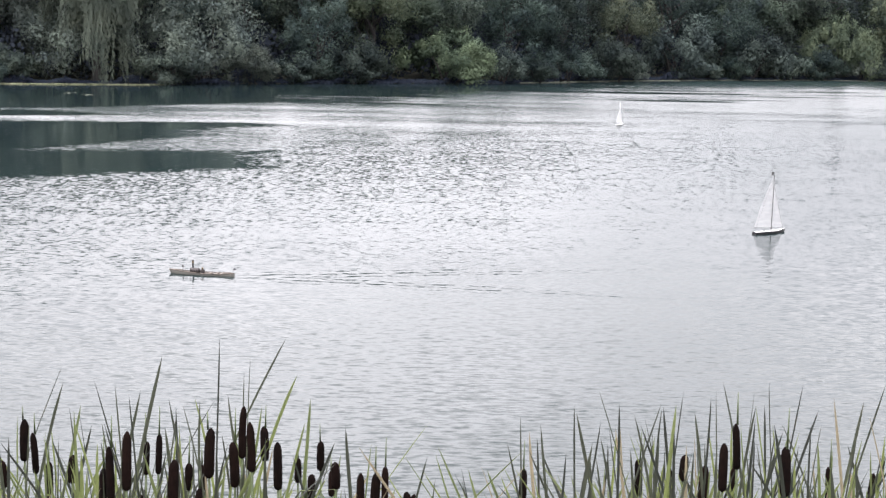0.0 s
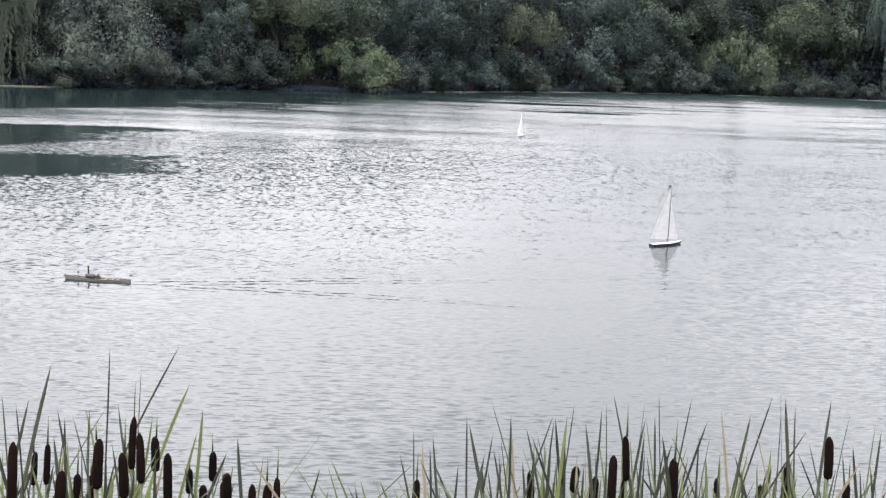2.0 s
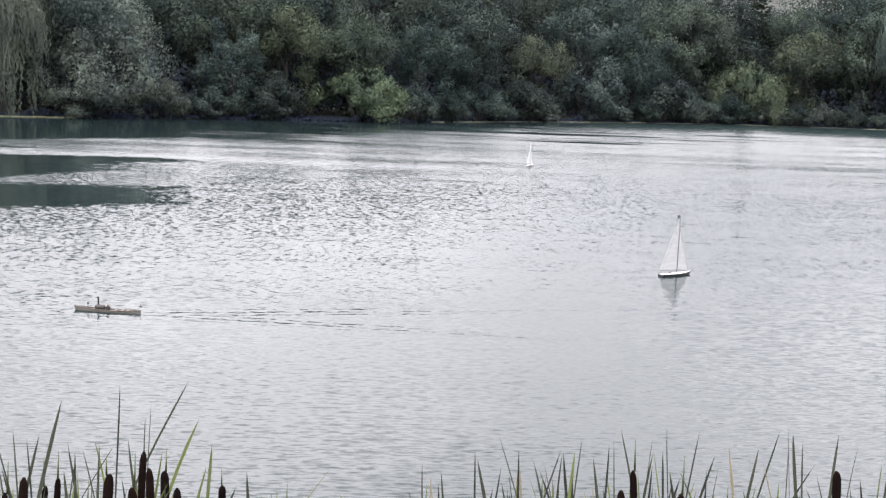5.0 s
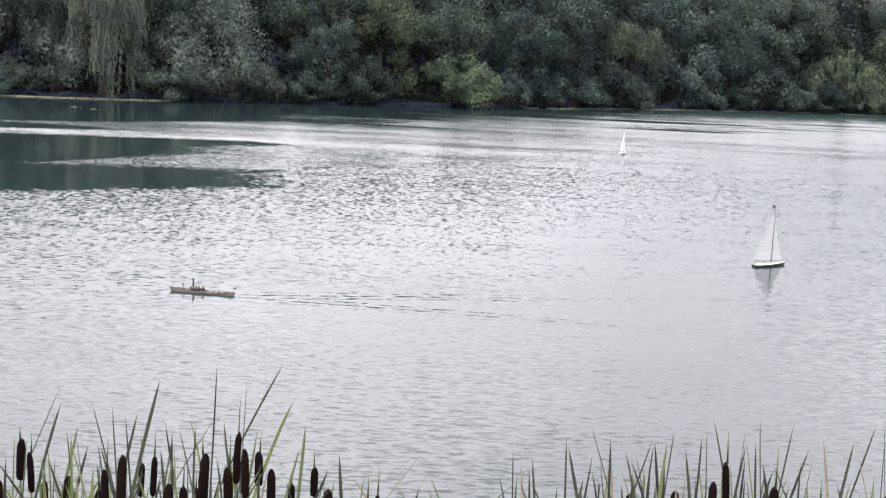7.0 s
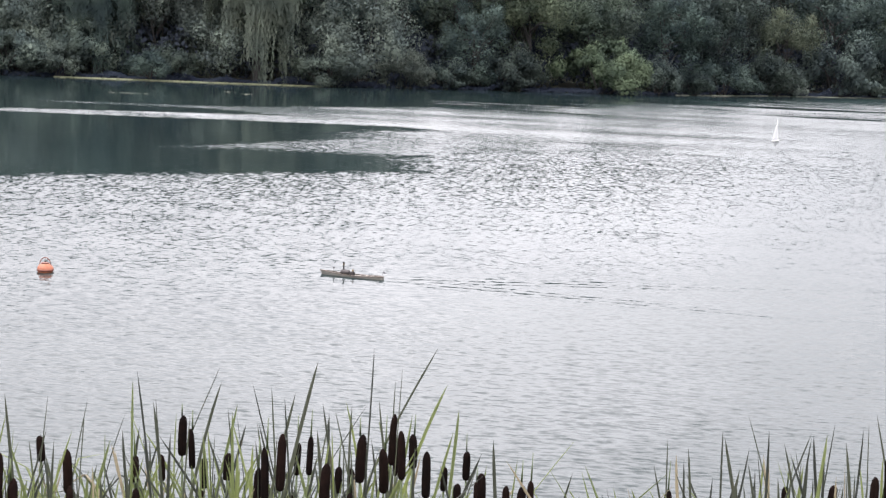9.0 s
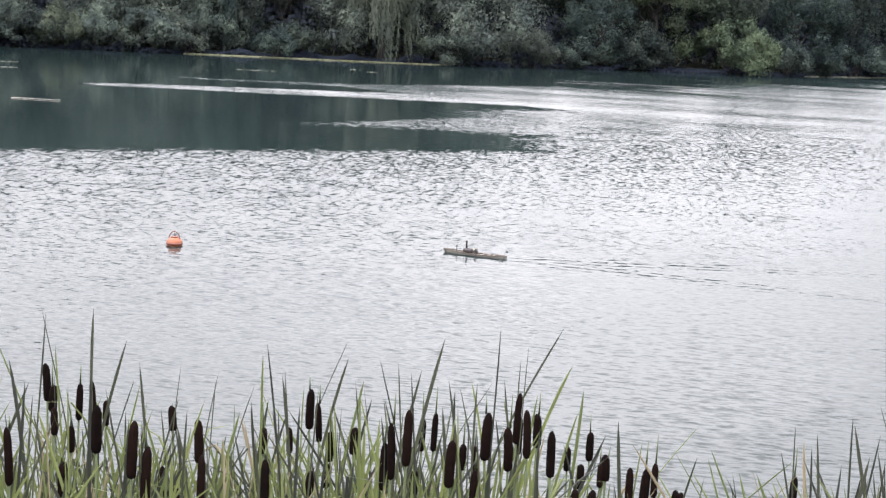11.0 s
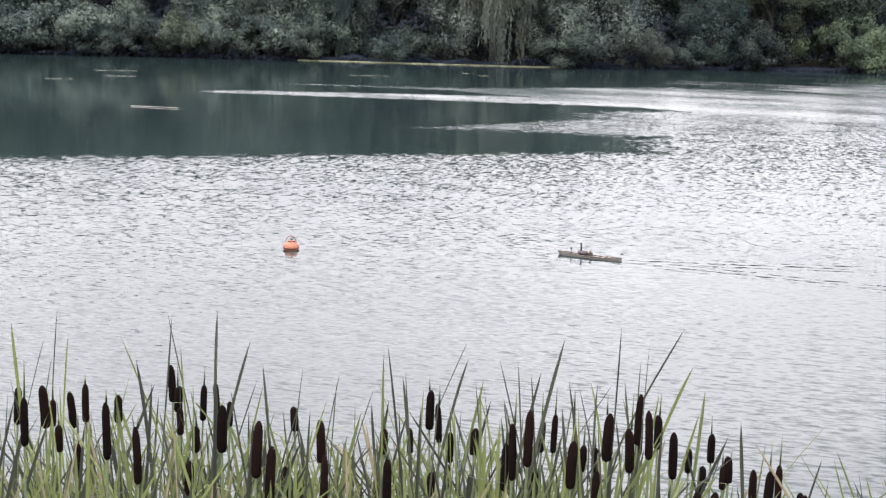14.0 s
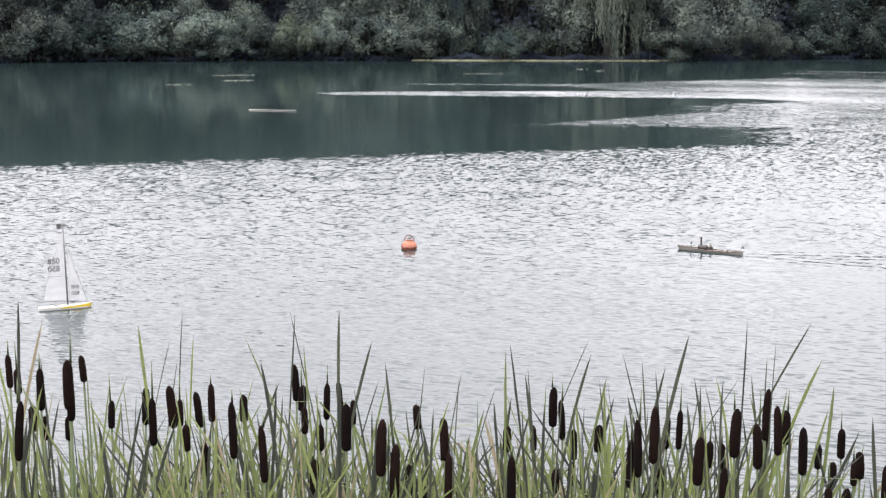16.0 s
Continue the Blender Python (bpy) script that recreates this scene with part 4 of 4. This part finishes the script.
# the thickest stretch of the bed
for k in range(62):
    p = at(reeds.uniform(-39, -8), reeds.uniform(4.7, 6.2))
    top = 3.83 - p.length * math.tan(radians(reeds.uniform(15.2, 18.6)))
    reed_shoot(p.x, p.y, top, reeds.gauss(0, 0.22), 15, 0.45)


# ---- floating weed, pole and buoy ----
def weed_mat():
    rng = np.random.default_rng(9)
    n = 5200
    az = rng.uniform(-20.4, -10.4, n)
    d = np.interp(az, [a for a, _ in SHORE_AT], [b for _, b in SHORE_AT]) - 0.3 - rng.uniform(0, 0.16, n) * np.clip((-10.2 - az) * 0.8, 0.15, 1)
    c = np.stack([d * np.sin(np.radians(az)), d * np.cos(np.radians(az)), rng.uniform(0.005, 0.03, n)], 1)
    size = rng.uniform(0.06, 0.15, n)
    return leaf_quads("weed_mat", c, balls(rng, n) * 0.7 + np.array([0, -0.5, 1.0]), balls(rng, n), size, size * 0.8, WEED)


def bank_line():
    """A thin line of pale scum and weed where the far bank meets the water."""
    rng = np.random.default_rng(10)
    n = 4200
    az = rng.uniform(3.0, 24.0, n)
    d = np.interp(az, [a for a, _ in SHORE_AT], [b for _, b in SHORE_AT]) - 0.7 - 0.22 * rng.random(n) - 0.2 * np.sin(az * 1.7)
    c = np.stack([d * np.sin(np.radians(az)), d * np.cos(np.radians(az)), rng.uniform(0.005, 0.03, n)], 1)
    size = rng.uniform(0.1, 0.24, n)
    return leaf_quads("scum_line", c, balls(rng, n) * 0.5 + np.array([0, -0.4, 1.0]), balls(rng, n) + np.array([1.5, 0, 0]), size, size * 0.6, PALE_WEED)


WEED = leafy("water_weed", (0.15, 0.158, 0.1), (0.24, 0.25, 0.165), 0.15)
tagged(new("weed_mat", weed_mat()), "yellow-green floating weed along the far bank", "water weed", kind="stuff")

PALE_WEED = leafy("bleached_water_weed", (0.1, 0.11, 0.09), (0.2, 0.21, 0.175), 0.15)
tagged(new("scum_line", bank_line()), "thin pale line of scum and weed along the bank", "water weed", kind="stuff")

PALE_WOOD = plain("bleached_wood", (0.62, 0.6, 0.54), 0.6, wear=0.3, scale=20)


def floating_pole(a, b, r):
    a, b = Vector(a), Vector(b)
    ob = thing("floating_pole", Matrix.Translation((a + b) / 2), "bleached pole floating on still water", "pole")
    half = (b - a) / 2
    bm = bmesh.new()
    for k in range(5):
        f, g = -1 + 0.4 * k, -1 + 0.4 * (k + 1)
        wob = Vector((0, 0.02 * math.sin(k * 1.3), 0))
        rod(half * f + wob, half * g + Vector((0, 0.02 * math.sin((k + 1) * 1.3), 0)), r * (1 - 0.08 * k), r * (1 - 0.08 * (k + 1)), 10, bm)
    part("pole", bm, PALE_WOOD, ob)


floating_pole((-24.1, 48.05, 0.02), (-22.3, 48.1, 0.03), 0.008)


def floating_weed(x, y, length, seed):
    """A thin raft of pale stems that lies along the water."""
    rng = np.random.default_rng(seed)
    n = int(length * 34)
    u = rng.uniform(-0.5, 0.5, n)
    c = np.stack([u * length, rng.normal(0, 0.03, n) * (1.2 - 2 * np.abs(u)) + 0.05 * np.sin(u * 7), rng.uniform(0.004, 0.012, n)], 1)
    size = rng.uniform(0.05, 0.12, n)
    me = leaf_quads("floating_weed", c, balls(rng, n) * 0.5 + np.array([0, -0.5, 1.0]), balls(rng, n) + np.array([1.5, 0, 0]), size, size * 0.4, PALE_WEED)
    ob = new("floating_weed", me)
    ob.matrix_basis = Matrix.Translation((x, y, 0)) @ Matrix.Rotation(math.atan2(-x, y), 4, "Z")
    return tagged(ob, "thin pale raft of weed floating on still water", "water weed", kind="stuff")


for k, (x, y, length) in enumerate(((-24.3, 76.3, 2.0), (-36.3, 70.7, 2.2), (-33.6, 66.0, 1.5), (-20.6, 83.1, 0.7), (-19.2, 81.3, 0.6), (-34.6, 61.8, 1.2))):
    floating_weed(x, y, length, 60 + k)

ORANGE = plain("orange_float", (0.27, 0.085, 0.04), 0.5, wear=0.25, scale=30)
ORANGE_DARK = plain("orange_float_rim", (0.12, 0.035, 0.022), 0.5, wear=0.3, scale=30)
STEEL = plain("dull_steel", (0.2, 0.18, 0.17), 0.4, 0.8)


def mooring_buoy(x, y, r):
    ob = thing("mooring_buoy", Matrix.Translation((x, y, 0)), "round orange mooring buoy with a hoop handle", "buoy")
    ring = []
    for k in range(13):
        a = math.pi * (k / 12 - 0.5)
        flat = 1.0 if abs(a) > 0.16 else 1.02
        ring.append((max(0.01, r * math.cos(a) * flat), r * 0.84 * math.sin(a)))
    part("float", lathe(ring, 28, (0, 0, 0.04)), ORANGE, ob)
    part("rim", lathe([(r * 0.98, -0.018), (r * 1.05, -0.01), (r * 1.05, 0.01), (r * 0.98, 0.018)], 28, (0, 0, 0.035)), ORANGE_DARK, ob)
    part("top_plate", lathe([(r * 0.5, 0), (r * 0.5, 0.016), (r * 0.42, 0.02)], 16, (0, 0, 0.04 + r * 0.72)), ORANGE_DARK, ob)
    bm = bmesh.new()
    last = None
    for k in range(13):
        a = math.pi * k / 12
        p = Vector((0.088 * math.cos(a), 0.0, 0.04 + r * 0.5 + 0.12 * math.sin(a)))
        way = Vector((math.cos(a), 0.0, math.sin(a)))
        ring = [bm.verts.new(p + 0.007 * (math.cos(q * math.pi / 4) * way + math.sin(q * math.pi / 4) * Vector((0, 1, 0)))) for q in range(8)]
        for q in range(8 if last else 0):
            bm.faces.new((last[q], last[(q + 1) % 8], ring[(q + 1) % 8], ring[q])).smooth = True
        last = ring
    part("hoop", bm, ORANGE_DARK, ob)
    part("hoop_pin", rod((0, 0, 0.04 + r * 0.8), (0, 0, 0.04 + r * 0.5 + 0.12), 0.006, 0.006), STEEL, ob)


mooring_buoy(-8.14, 21.6, 0.122)


# ---- model boats ----
def hull_mesh(length, beam, sheer_bow, sheer_stern, free, draft, full=0.7, transom=0.6):
    """A lofted boat hull, stern at -x, bow at +x; the deck edge is left open for the deck."""
    bm = bmesh.new()
    loops = []
    for k in range(15):
        f = k / 14
        x = (f - 0.5) * length
        b = beam / 2 * (transom + (1 - transom) * math.sin(min(1, f / 0.45) * math.pi / 2)) * (1 if f < 0.45 else max(0.03, math.cos((f - 0.45) / 0.55 * math.pi / 2) ** full))
        z = free + sheer_stern * max(0, 0.35 - f) ** 2 * 8 + sheer_bow * max(0, f - 0.45) ** 2 * 3.3
        keel = -draft * (1 - max(0, f - 0.8) * 3.5) if f > 0.8 else -draft
        rake = 0.03 * length * max(0, f - 0.9) * 10
        row = []
        for s, zz in ((-1, 1.0), (-0.95, 0.45), (-0.72, -0.45), (0, -1.0), (0.72, -0.45), (0.95, 0.45), (1, 1.0)):
            h = z * zz if zz > 0 else -keel * zz
            row.append(bm.verts.new((x + rake * max(0, zz), s * b, h)))
        loops.append(row)
    for a, b in zip(loops, loops[1:]):
        for k in range(6):
            bm.faces.new((a[k], b[k], b[k + 1], a[k + 1])).smooth = True
    bm.faces.new(loops[0])
    bm.faces.new(loops[-1][::-1])
    edge = [(row[0].co.copy(), row[-1].co.copy()) for row in loops]
    return bm, edge


def deck_mesh(edge, drop, inset=0.97):
    bm = bmesh.new()
    rows = []
    for a, b in edge:
        m = (a + b) / 2
        rows.append([bm.verts.new(Vector((p.x, m.y + (p.y - m.y) * inset, p.z - drop + c))) for p, c in ((a, 0), (m, 0.006), (b, 0))])
    for r, s in zip(rows, rows[1:]):
        for k in range(2):
            bm.faces.new((r[k], r[k + 1], s[k + 1], s[k])).smooth = True
    return bm


def sail_mesh(tack, head, clew, camber, roach=0.0):
    """A cambered triangular sail, a thin double sheet."""
    tack, head, clew = Vector(tack), Vector(head), Vector(clew)
    bm = bmesh.new()
    rows = []
    for i in range(11):
        v = i / 10
        luff, leech = tack.lerp(head, v), clew.lerp(head, v)
        leech += (clew - tack).normalized() * roach * math.sin(math.pi * v)
        row = []
        for j in range(7):
            u = j / 6
            p = luff.lerp(leech, u)
            p.y += camber * math.sin(math.pi * u) * (1 - v * 0.6)
            row.append(bm.verts.new(p))
        rows.append(row)
    for a, b in zip(rows, rows[1:]):
        for k in range(6):
            bm.faces.new((a[k], a[k + 1], b[k + 1], b[k])).smooth = True
    return bm


def make_sailcloth():
    m, t, b = material("sail_film")
    where = add_node(t, "ShaderNodeTexCoord", 3)
    crease = noise_of(t, stretched(t, where, 6.0, 6.0, 14.0), 1.0, 3.0)
    col = mix_colors(t, crease.smooth(0.3, 0.7), (0.43, 0.435, 0.445), (0.5, 0.505, 0.515))
    put(t, col, b.inputs["Base Color"])
    b.inputs["Roughness"].default_value = 0.35
    put(t, add_node(t, "ShaderNodeBump", Height=crease, Strength=0.2, Distance=0.01), b.inputs["Normal"])
    tr = t.nodes.new("ShaderNodeBsdfTranslucent")
    put(t, col, tr.inputs["Color"])
    mix = t.nodes.new("ShaderNodeMixShader")
    mix.inputs[0].default_value = 0.5
    t.links.new(b.outputs[0], mix.inputs[1])
    t.links.new(tr.outputs[0], mix.inputs[2])
    film = t.nodes.new("ShaderNodeMixShader")
    film.inputs[0].default_value = 0.3
    t.links.new(mix.outputs[0], film.inputs[1])
    t.links.new(t.nodes.new("ShaderNodeBsdfTransparent").outputs[0], film.inputs[2])
    t.links.new(film.outputs[0], t.nodes["Material Output"].inputs[0])
    return m


SAIL = make_sailcloth()
DACRON = plain("white_sailcloth", (0.55, 0.56, 0.57), 0.6, wear=0.06)
WHITE = plain("white_gelcoat", (0.6, 0.6, 0.6), 0.25, wear=0.1)
BLACK = plain("black_hull_paint", (0.03, 0.03, 0.033), 0.3)


def make_two_tone():
    """Yellow fore part, white after part."""
    m, t, b = material("yellow_and_white_hull_paint")
    where = add_node(t, "ShaderNodeTexCoord", 3)
    sep = t.nodes.new("ShaderNodeSeparateXYZ")
    put(t, where, sep.inputs[0])
    front = (Node(t, sep.outputs[0]) + (noise_of(t, where, 20.0, 3.0) - 0.5) * 0.02).smooth(-0.06, -0.03)
    col = mix_colors(t, front, (0.55, 0.54, 0.5), (0.6, 0.43, 0.03))
    put(t, mix_colors(t, noise_of(t, where, 60.0, 3.0) * 0.25, col, (0.2, 0.17, 0.1)), b.inputs["Base Color"])
    b.inputs["Roughness"].default_value = 0.3
    return m


YELLOW = make_two_tone()
SPAR = plain("dark_carbon_spar", (0.06, 0.06, 0.06), 0.4)
INK = plain("black_sail_ink", (0.05, 0.05, 0.055), 0.6)


def digits(text, size, m, parent, name, mat):
    """Sail numbers in the built-in font, as a mesh a hair off the cloth."""
    cu = bpy.data.curves.new(name, "FONT")
    cu.body, cu.size, cu.align_x, cu.extrude = text, size, "CENTER", 0.0008
    cu.offset = 0.001
    tmp = new(name, cu)
    bpy.context.view_layer.update()
    me = bpy.data.meshes.new_from_object(tmp.evaluated_get(bpy.context.evaluated_depsgraph_get()))
    bpy.data.objects.remove(tmp)
    me.materials.clear()
    me.materials.append(mat)
    ob = new(name, me)
    ob.parent = parent
    ob.matrix_basis = m
    return ob


def model_yacht(x, y, heading, length, mast, topsides, bottom, label, heel=0.0, swing=0.0, numbers=False, cloth=None, spar=None, group="model sailing boats"):
    ob = thing("model_yacht", Matrix.Translation((x, y, 0)) @ Matrix.Rotation(radians(heading), 4, "Z") @ Matrix.Rotation(radians(heel), 4, "X"), label, "model boat", group)
    cloth, spar = cloth or SAIL, spar or SPAR
    beam = length * 0.2
    bm, edge = hull_mesh(length, beam, 0.02, 0.0, length * 0.062, length * 0.05)
    hull = part("hull", bm, topsides, ob)
    bm, _ = hull_mesh(length * 0.985, beam * 1.02, 0.0, 0.0, length * 0.022, length * 0.052)
    part("boot_stripe", bm, bottom, hull)
    part("deck", deck_mesh(edge, 0.002), WHITE, ob, "white deck")
    z0 = length * 0.065
    mx = length * 0.06
    part("hatch", lathe([(0.03, 0), (0.03, 0.008), (0.026, 0.01)], 14, (-length * 0.16, 0, z0)), spar, ob)
    part("mast", rod((mx, 0, z0 - 0.01), (mx - 0.02, 0, mast), 0.0105, 0.006), spar, ob)
    c, s = math.cos(radians(swing)), math.sin(radians(swing))
    end = Vector((mx - length * 0.44 * c, length * 0.44 * s, z0 + 0.055))
    part("boom", rod((mx, 0, z0 + 0.05), end, 0.004, 0.004), spar, ob)
    main = part("mainsail", sail_mesh((mx - 0.012, 0, z0 + 0.06), (mx - 0.03, 0, mast - 0.03), end + Vector((0, 0, 0.01)), 0.035, 0.03), cloth, ob)
    bow = Vector((length * 0.44, 0, z0 + 0.02))
    jib_end = Vector((mx + length * 0.05 * c, length * 0.3 * s, z0 + 0.045))
    part("jib_boom", rod(bow, jib_end, 0.0035, 0.0035), spar, ob)
    jib = part("jib", sail_mesh(bow + Vector((-0.01, 0, 0.02)), (mx + 0.02, 0, mast * 0.8), jib_end + Vector((0, 0, 0.012)), 0.025), cloth, ob)
    part("forestay", rod(bow, (mx, 0, mast * 0.82), 0.002, 0.002, 6), spar, ob)
    part("backstay", rod((-length * 0.48, 0, z0), (mx - 0.02, 0, mast), 0.0012, 0.0012, 5), spar, ob)
    vane = part("wind_vane", rod((mx - 0.07, 0, mast + 0.035), (mx + 0.03, 0, mast + 0.035), 0.007, 0.007), spar, ob)
    part("vane_pin", rod((mx - 0.02, 0, mast - 0.01), (mx - 0.02, 0, mast + 0.04), 0.003, 0.003), spar, vane)
    part("vane_tail", box((mx - 0.1, -0.003, mast - 0.005), (mx - 0.045, 0.003, mast + 0.06)), spar, vane)
    part("keel_fin", box((-0.03, -0.006, -0.3), (0.04, 0.006, -0.02)), bottom, ob)
    part("rudder", box((-length * 0.47, -0.004, -0.14), (-length * 0.42, 0.004, 0.01)), bottom, ob)
    if numbers:
        up = Matrix.Rotation(radians(90), 4, "X") @ Matrix.Rotation(radians(swing * 0.9), 4, "Y")
        flip = Matrix.Diagonal((-1, 1, 1, 1))
        for tall, m, px in ((0.58, Matrix.Identity(4), 0.15), (0.48, flip, 0.15)):
            digits("850", 0.105, Matrix.Translation((mx - px, -0.012 + 0.13 * s, tall)) @ up @ m, main, "sail_number", INK)
        for tall, m in ((0.25, Matrix.Identity(4)), (0.17, flip)):
            digits("850", 0.07, Matrix.Translation((mx + 0.1, -0.012 + 0.05 * s, tall)) @ up @ m, jib, "sail_number", INK)
        part("batten", rod((mx - 0.02, -0.01, 0.42), (mx - 0.22, 0.06 * s - 0.01, 0.42), 0.002, 0.002, 5), INK, main)
    return ob


model_yacht(6.45, 28.85, 37, 0.88, 1.15, BLACK, BLACK, "white-sailed model yacht with a dark hull on the water", 2, 18)
model_yacht(7.5, 62.6, 64, 0.8, 0.84, WHITE, BLACK, "small white model yacht far out on the lake", 0, 8, False, DACRON, WHITE)
model_yacht(-10.65, 15.87, 42, 0.65, 1.03, YELLOW, WHITE, "yellow-bowed model yacht with numbered clear sails", 0, 12, True)

KHAKI = plain("khaki_hull_paint", (0.15, 0.147, 0.135), 0.5, wear=0.3, scale=25)
UMBER = plain("varnished_deck_wood", (0.1, 0.08, 0.066), 0.5, wear=0.4, scale=30)
SOOT = plain("sooty_metal", (0.045, 0.04, 0.04), 0.5, 0.3)
BRASS = plain("tarnished_brass", (0.16, 0.12, 0.07), 0.5, 0.8)
RED = plain("dark_cloth", (0.06, 0.06, 0.07), 0.8)


def steam_launch(x, y, heading, length):
    ob = thing("steam_launch", Matrix.Translation((x, y, 0)) @ Matrix.Rotation(radians(heading), 4, "Z"), "long low khaki model steam launch with a thin funnel", "model boat")
    bm, edge = hull_mesh(length, length * 0.16, 0.03, 0.012, 0.038, 0.04, 0.7, 0.3)
    hull = part("hull", bm, KHAKI, ob)
    part("deck", deck_mesh(edge, 0.016, 0.94), UMBER, ob, "dark open deck")
    for side in (-1, 1):
        bm = bmesh.new()
        for (a, b), (c, d) in zip(edge, edge[1:]):
            p, q = (a, c) if side < 0 else (b, d)
            rod(p, q, 0.006, 0.006, 6, bm)
        bmesh.ops.remove_doubles(bm, verts=bm.verts[:], dist=0.002)
        part("gunwale", bm, UMBER, hull)
    z = 0.032
    boiler = part("boiler", lathe([(0.012, -0.075), (0.04, -0.07), (0.042, 0.0), (0.04, 0.07), (0.012, 0.075)], 14), SOOT, ob)
    boiler.matrix_basis = Matrix.Translation((length * 0.12, 0, z + 0.035)) @ Matrix.Rotation(radians(90), 4, "Y")
    funnel = part("funnel", lathe([(0.013, 0), (0.013, 0.15), (0.017, 0.155), (0.016, 0.165), (0.011, 0.167)], 12, (length * 0.15, 0, z + 0.03)), SOOT, ob)
    part("funnel_band", lathe([(0.0145, 0.12), (0.0155, 0.122), (0.0155, 0.135), (0.0145, 0.137)], 12, (length * 0.15, 0, z + 0.03)), BRASS, funnel)
    engine = part("engine", box((-0.03, -0.03, z - 0.01), (0.03, 0.03, z + 0.055), 0.006), SOOT, ob)
    part("cylinder", lathe([(0.013, 0), (0.015, 0.004), (0.015, 0.03), (0.01, 0.034)], 10, (0, 0, z + 0.053)), BRASS, engine)
    part("lamp_post", rod((length * 0.31, 0, z), (length * 0.31, 0, z + 0.08), 0.006, 0.005), SOOT, ob)
    part("lamp", lathe([(0.006, 0), (0.014, 0.006), (0.014, 0.022), (0.005, 0.03)], 10, (length * 0.31, 0, z + 0.076)), SOOT, ob)
    for px in (-0.12, -0.22, -0.3):
        part("thwart", box((length * px - 0.02, -0.07, z - 0.004), (length * px + 0.02, 0.07, z + 0.008), 0.003), UMBER, ob)
    part("tiller", rod((-length * 0.45, 0, z + 0.03), (-length * 0.33, 0.01, z + 0.035), 0.004, 0.003), UMBER, ob)
    part("flag_staff", rod((-length * 0.46, 0, z + 0.01), (-length * 0.5, 0, z + 0.11), 0.003, 0.002), SOOT, ob)
    flag = sail_mesh((-length * 0.488, 0, z + 0.07), (-length * 0.5, 0, z + 0.11), (-length * 0.545, 0.008, z + 0.075), 0.01)
    part("flag", flag, RED, ob)


steam_launch(-3.62, 22.8, 167, 1.04)
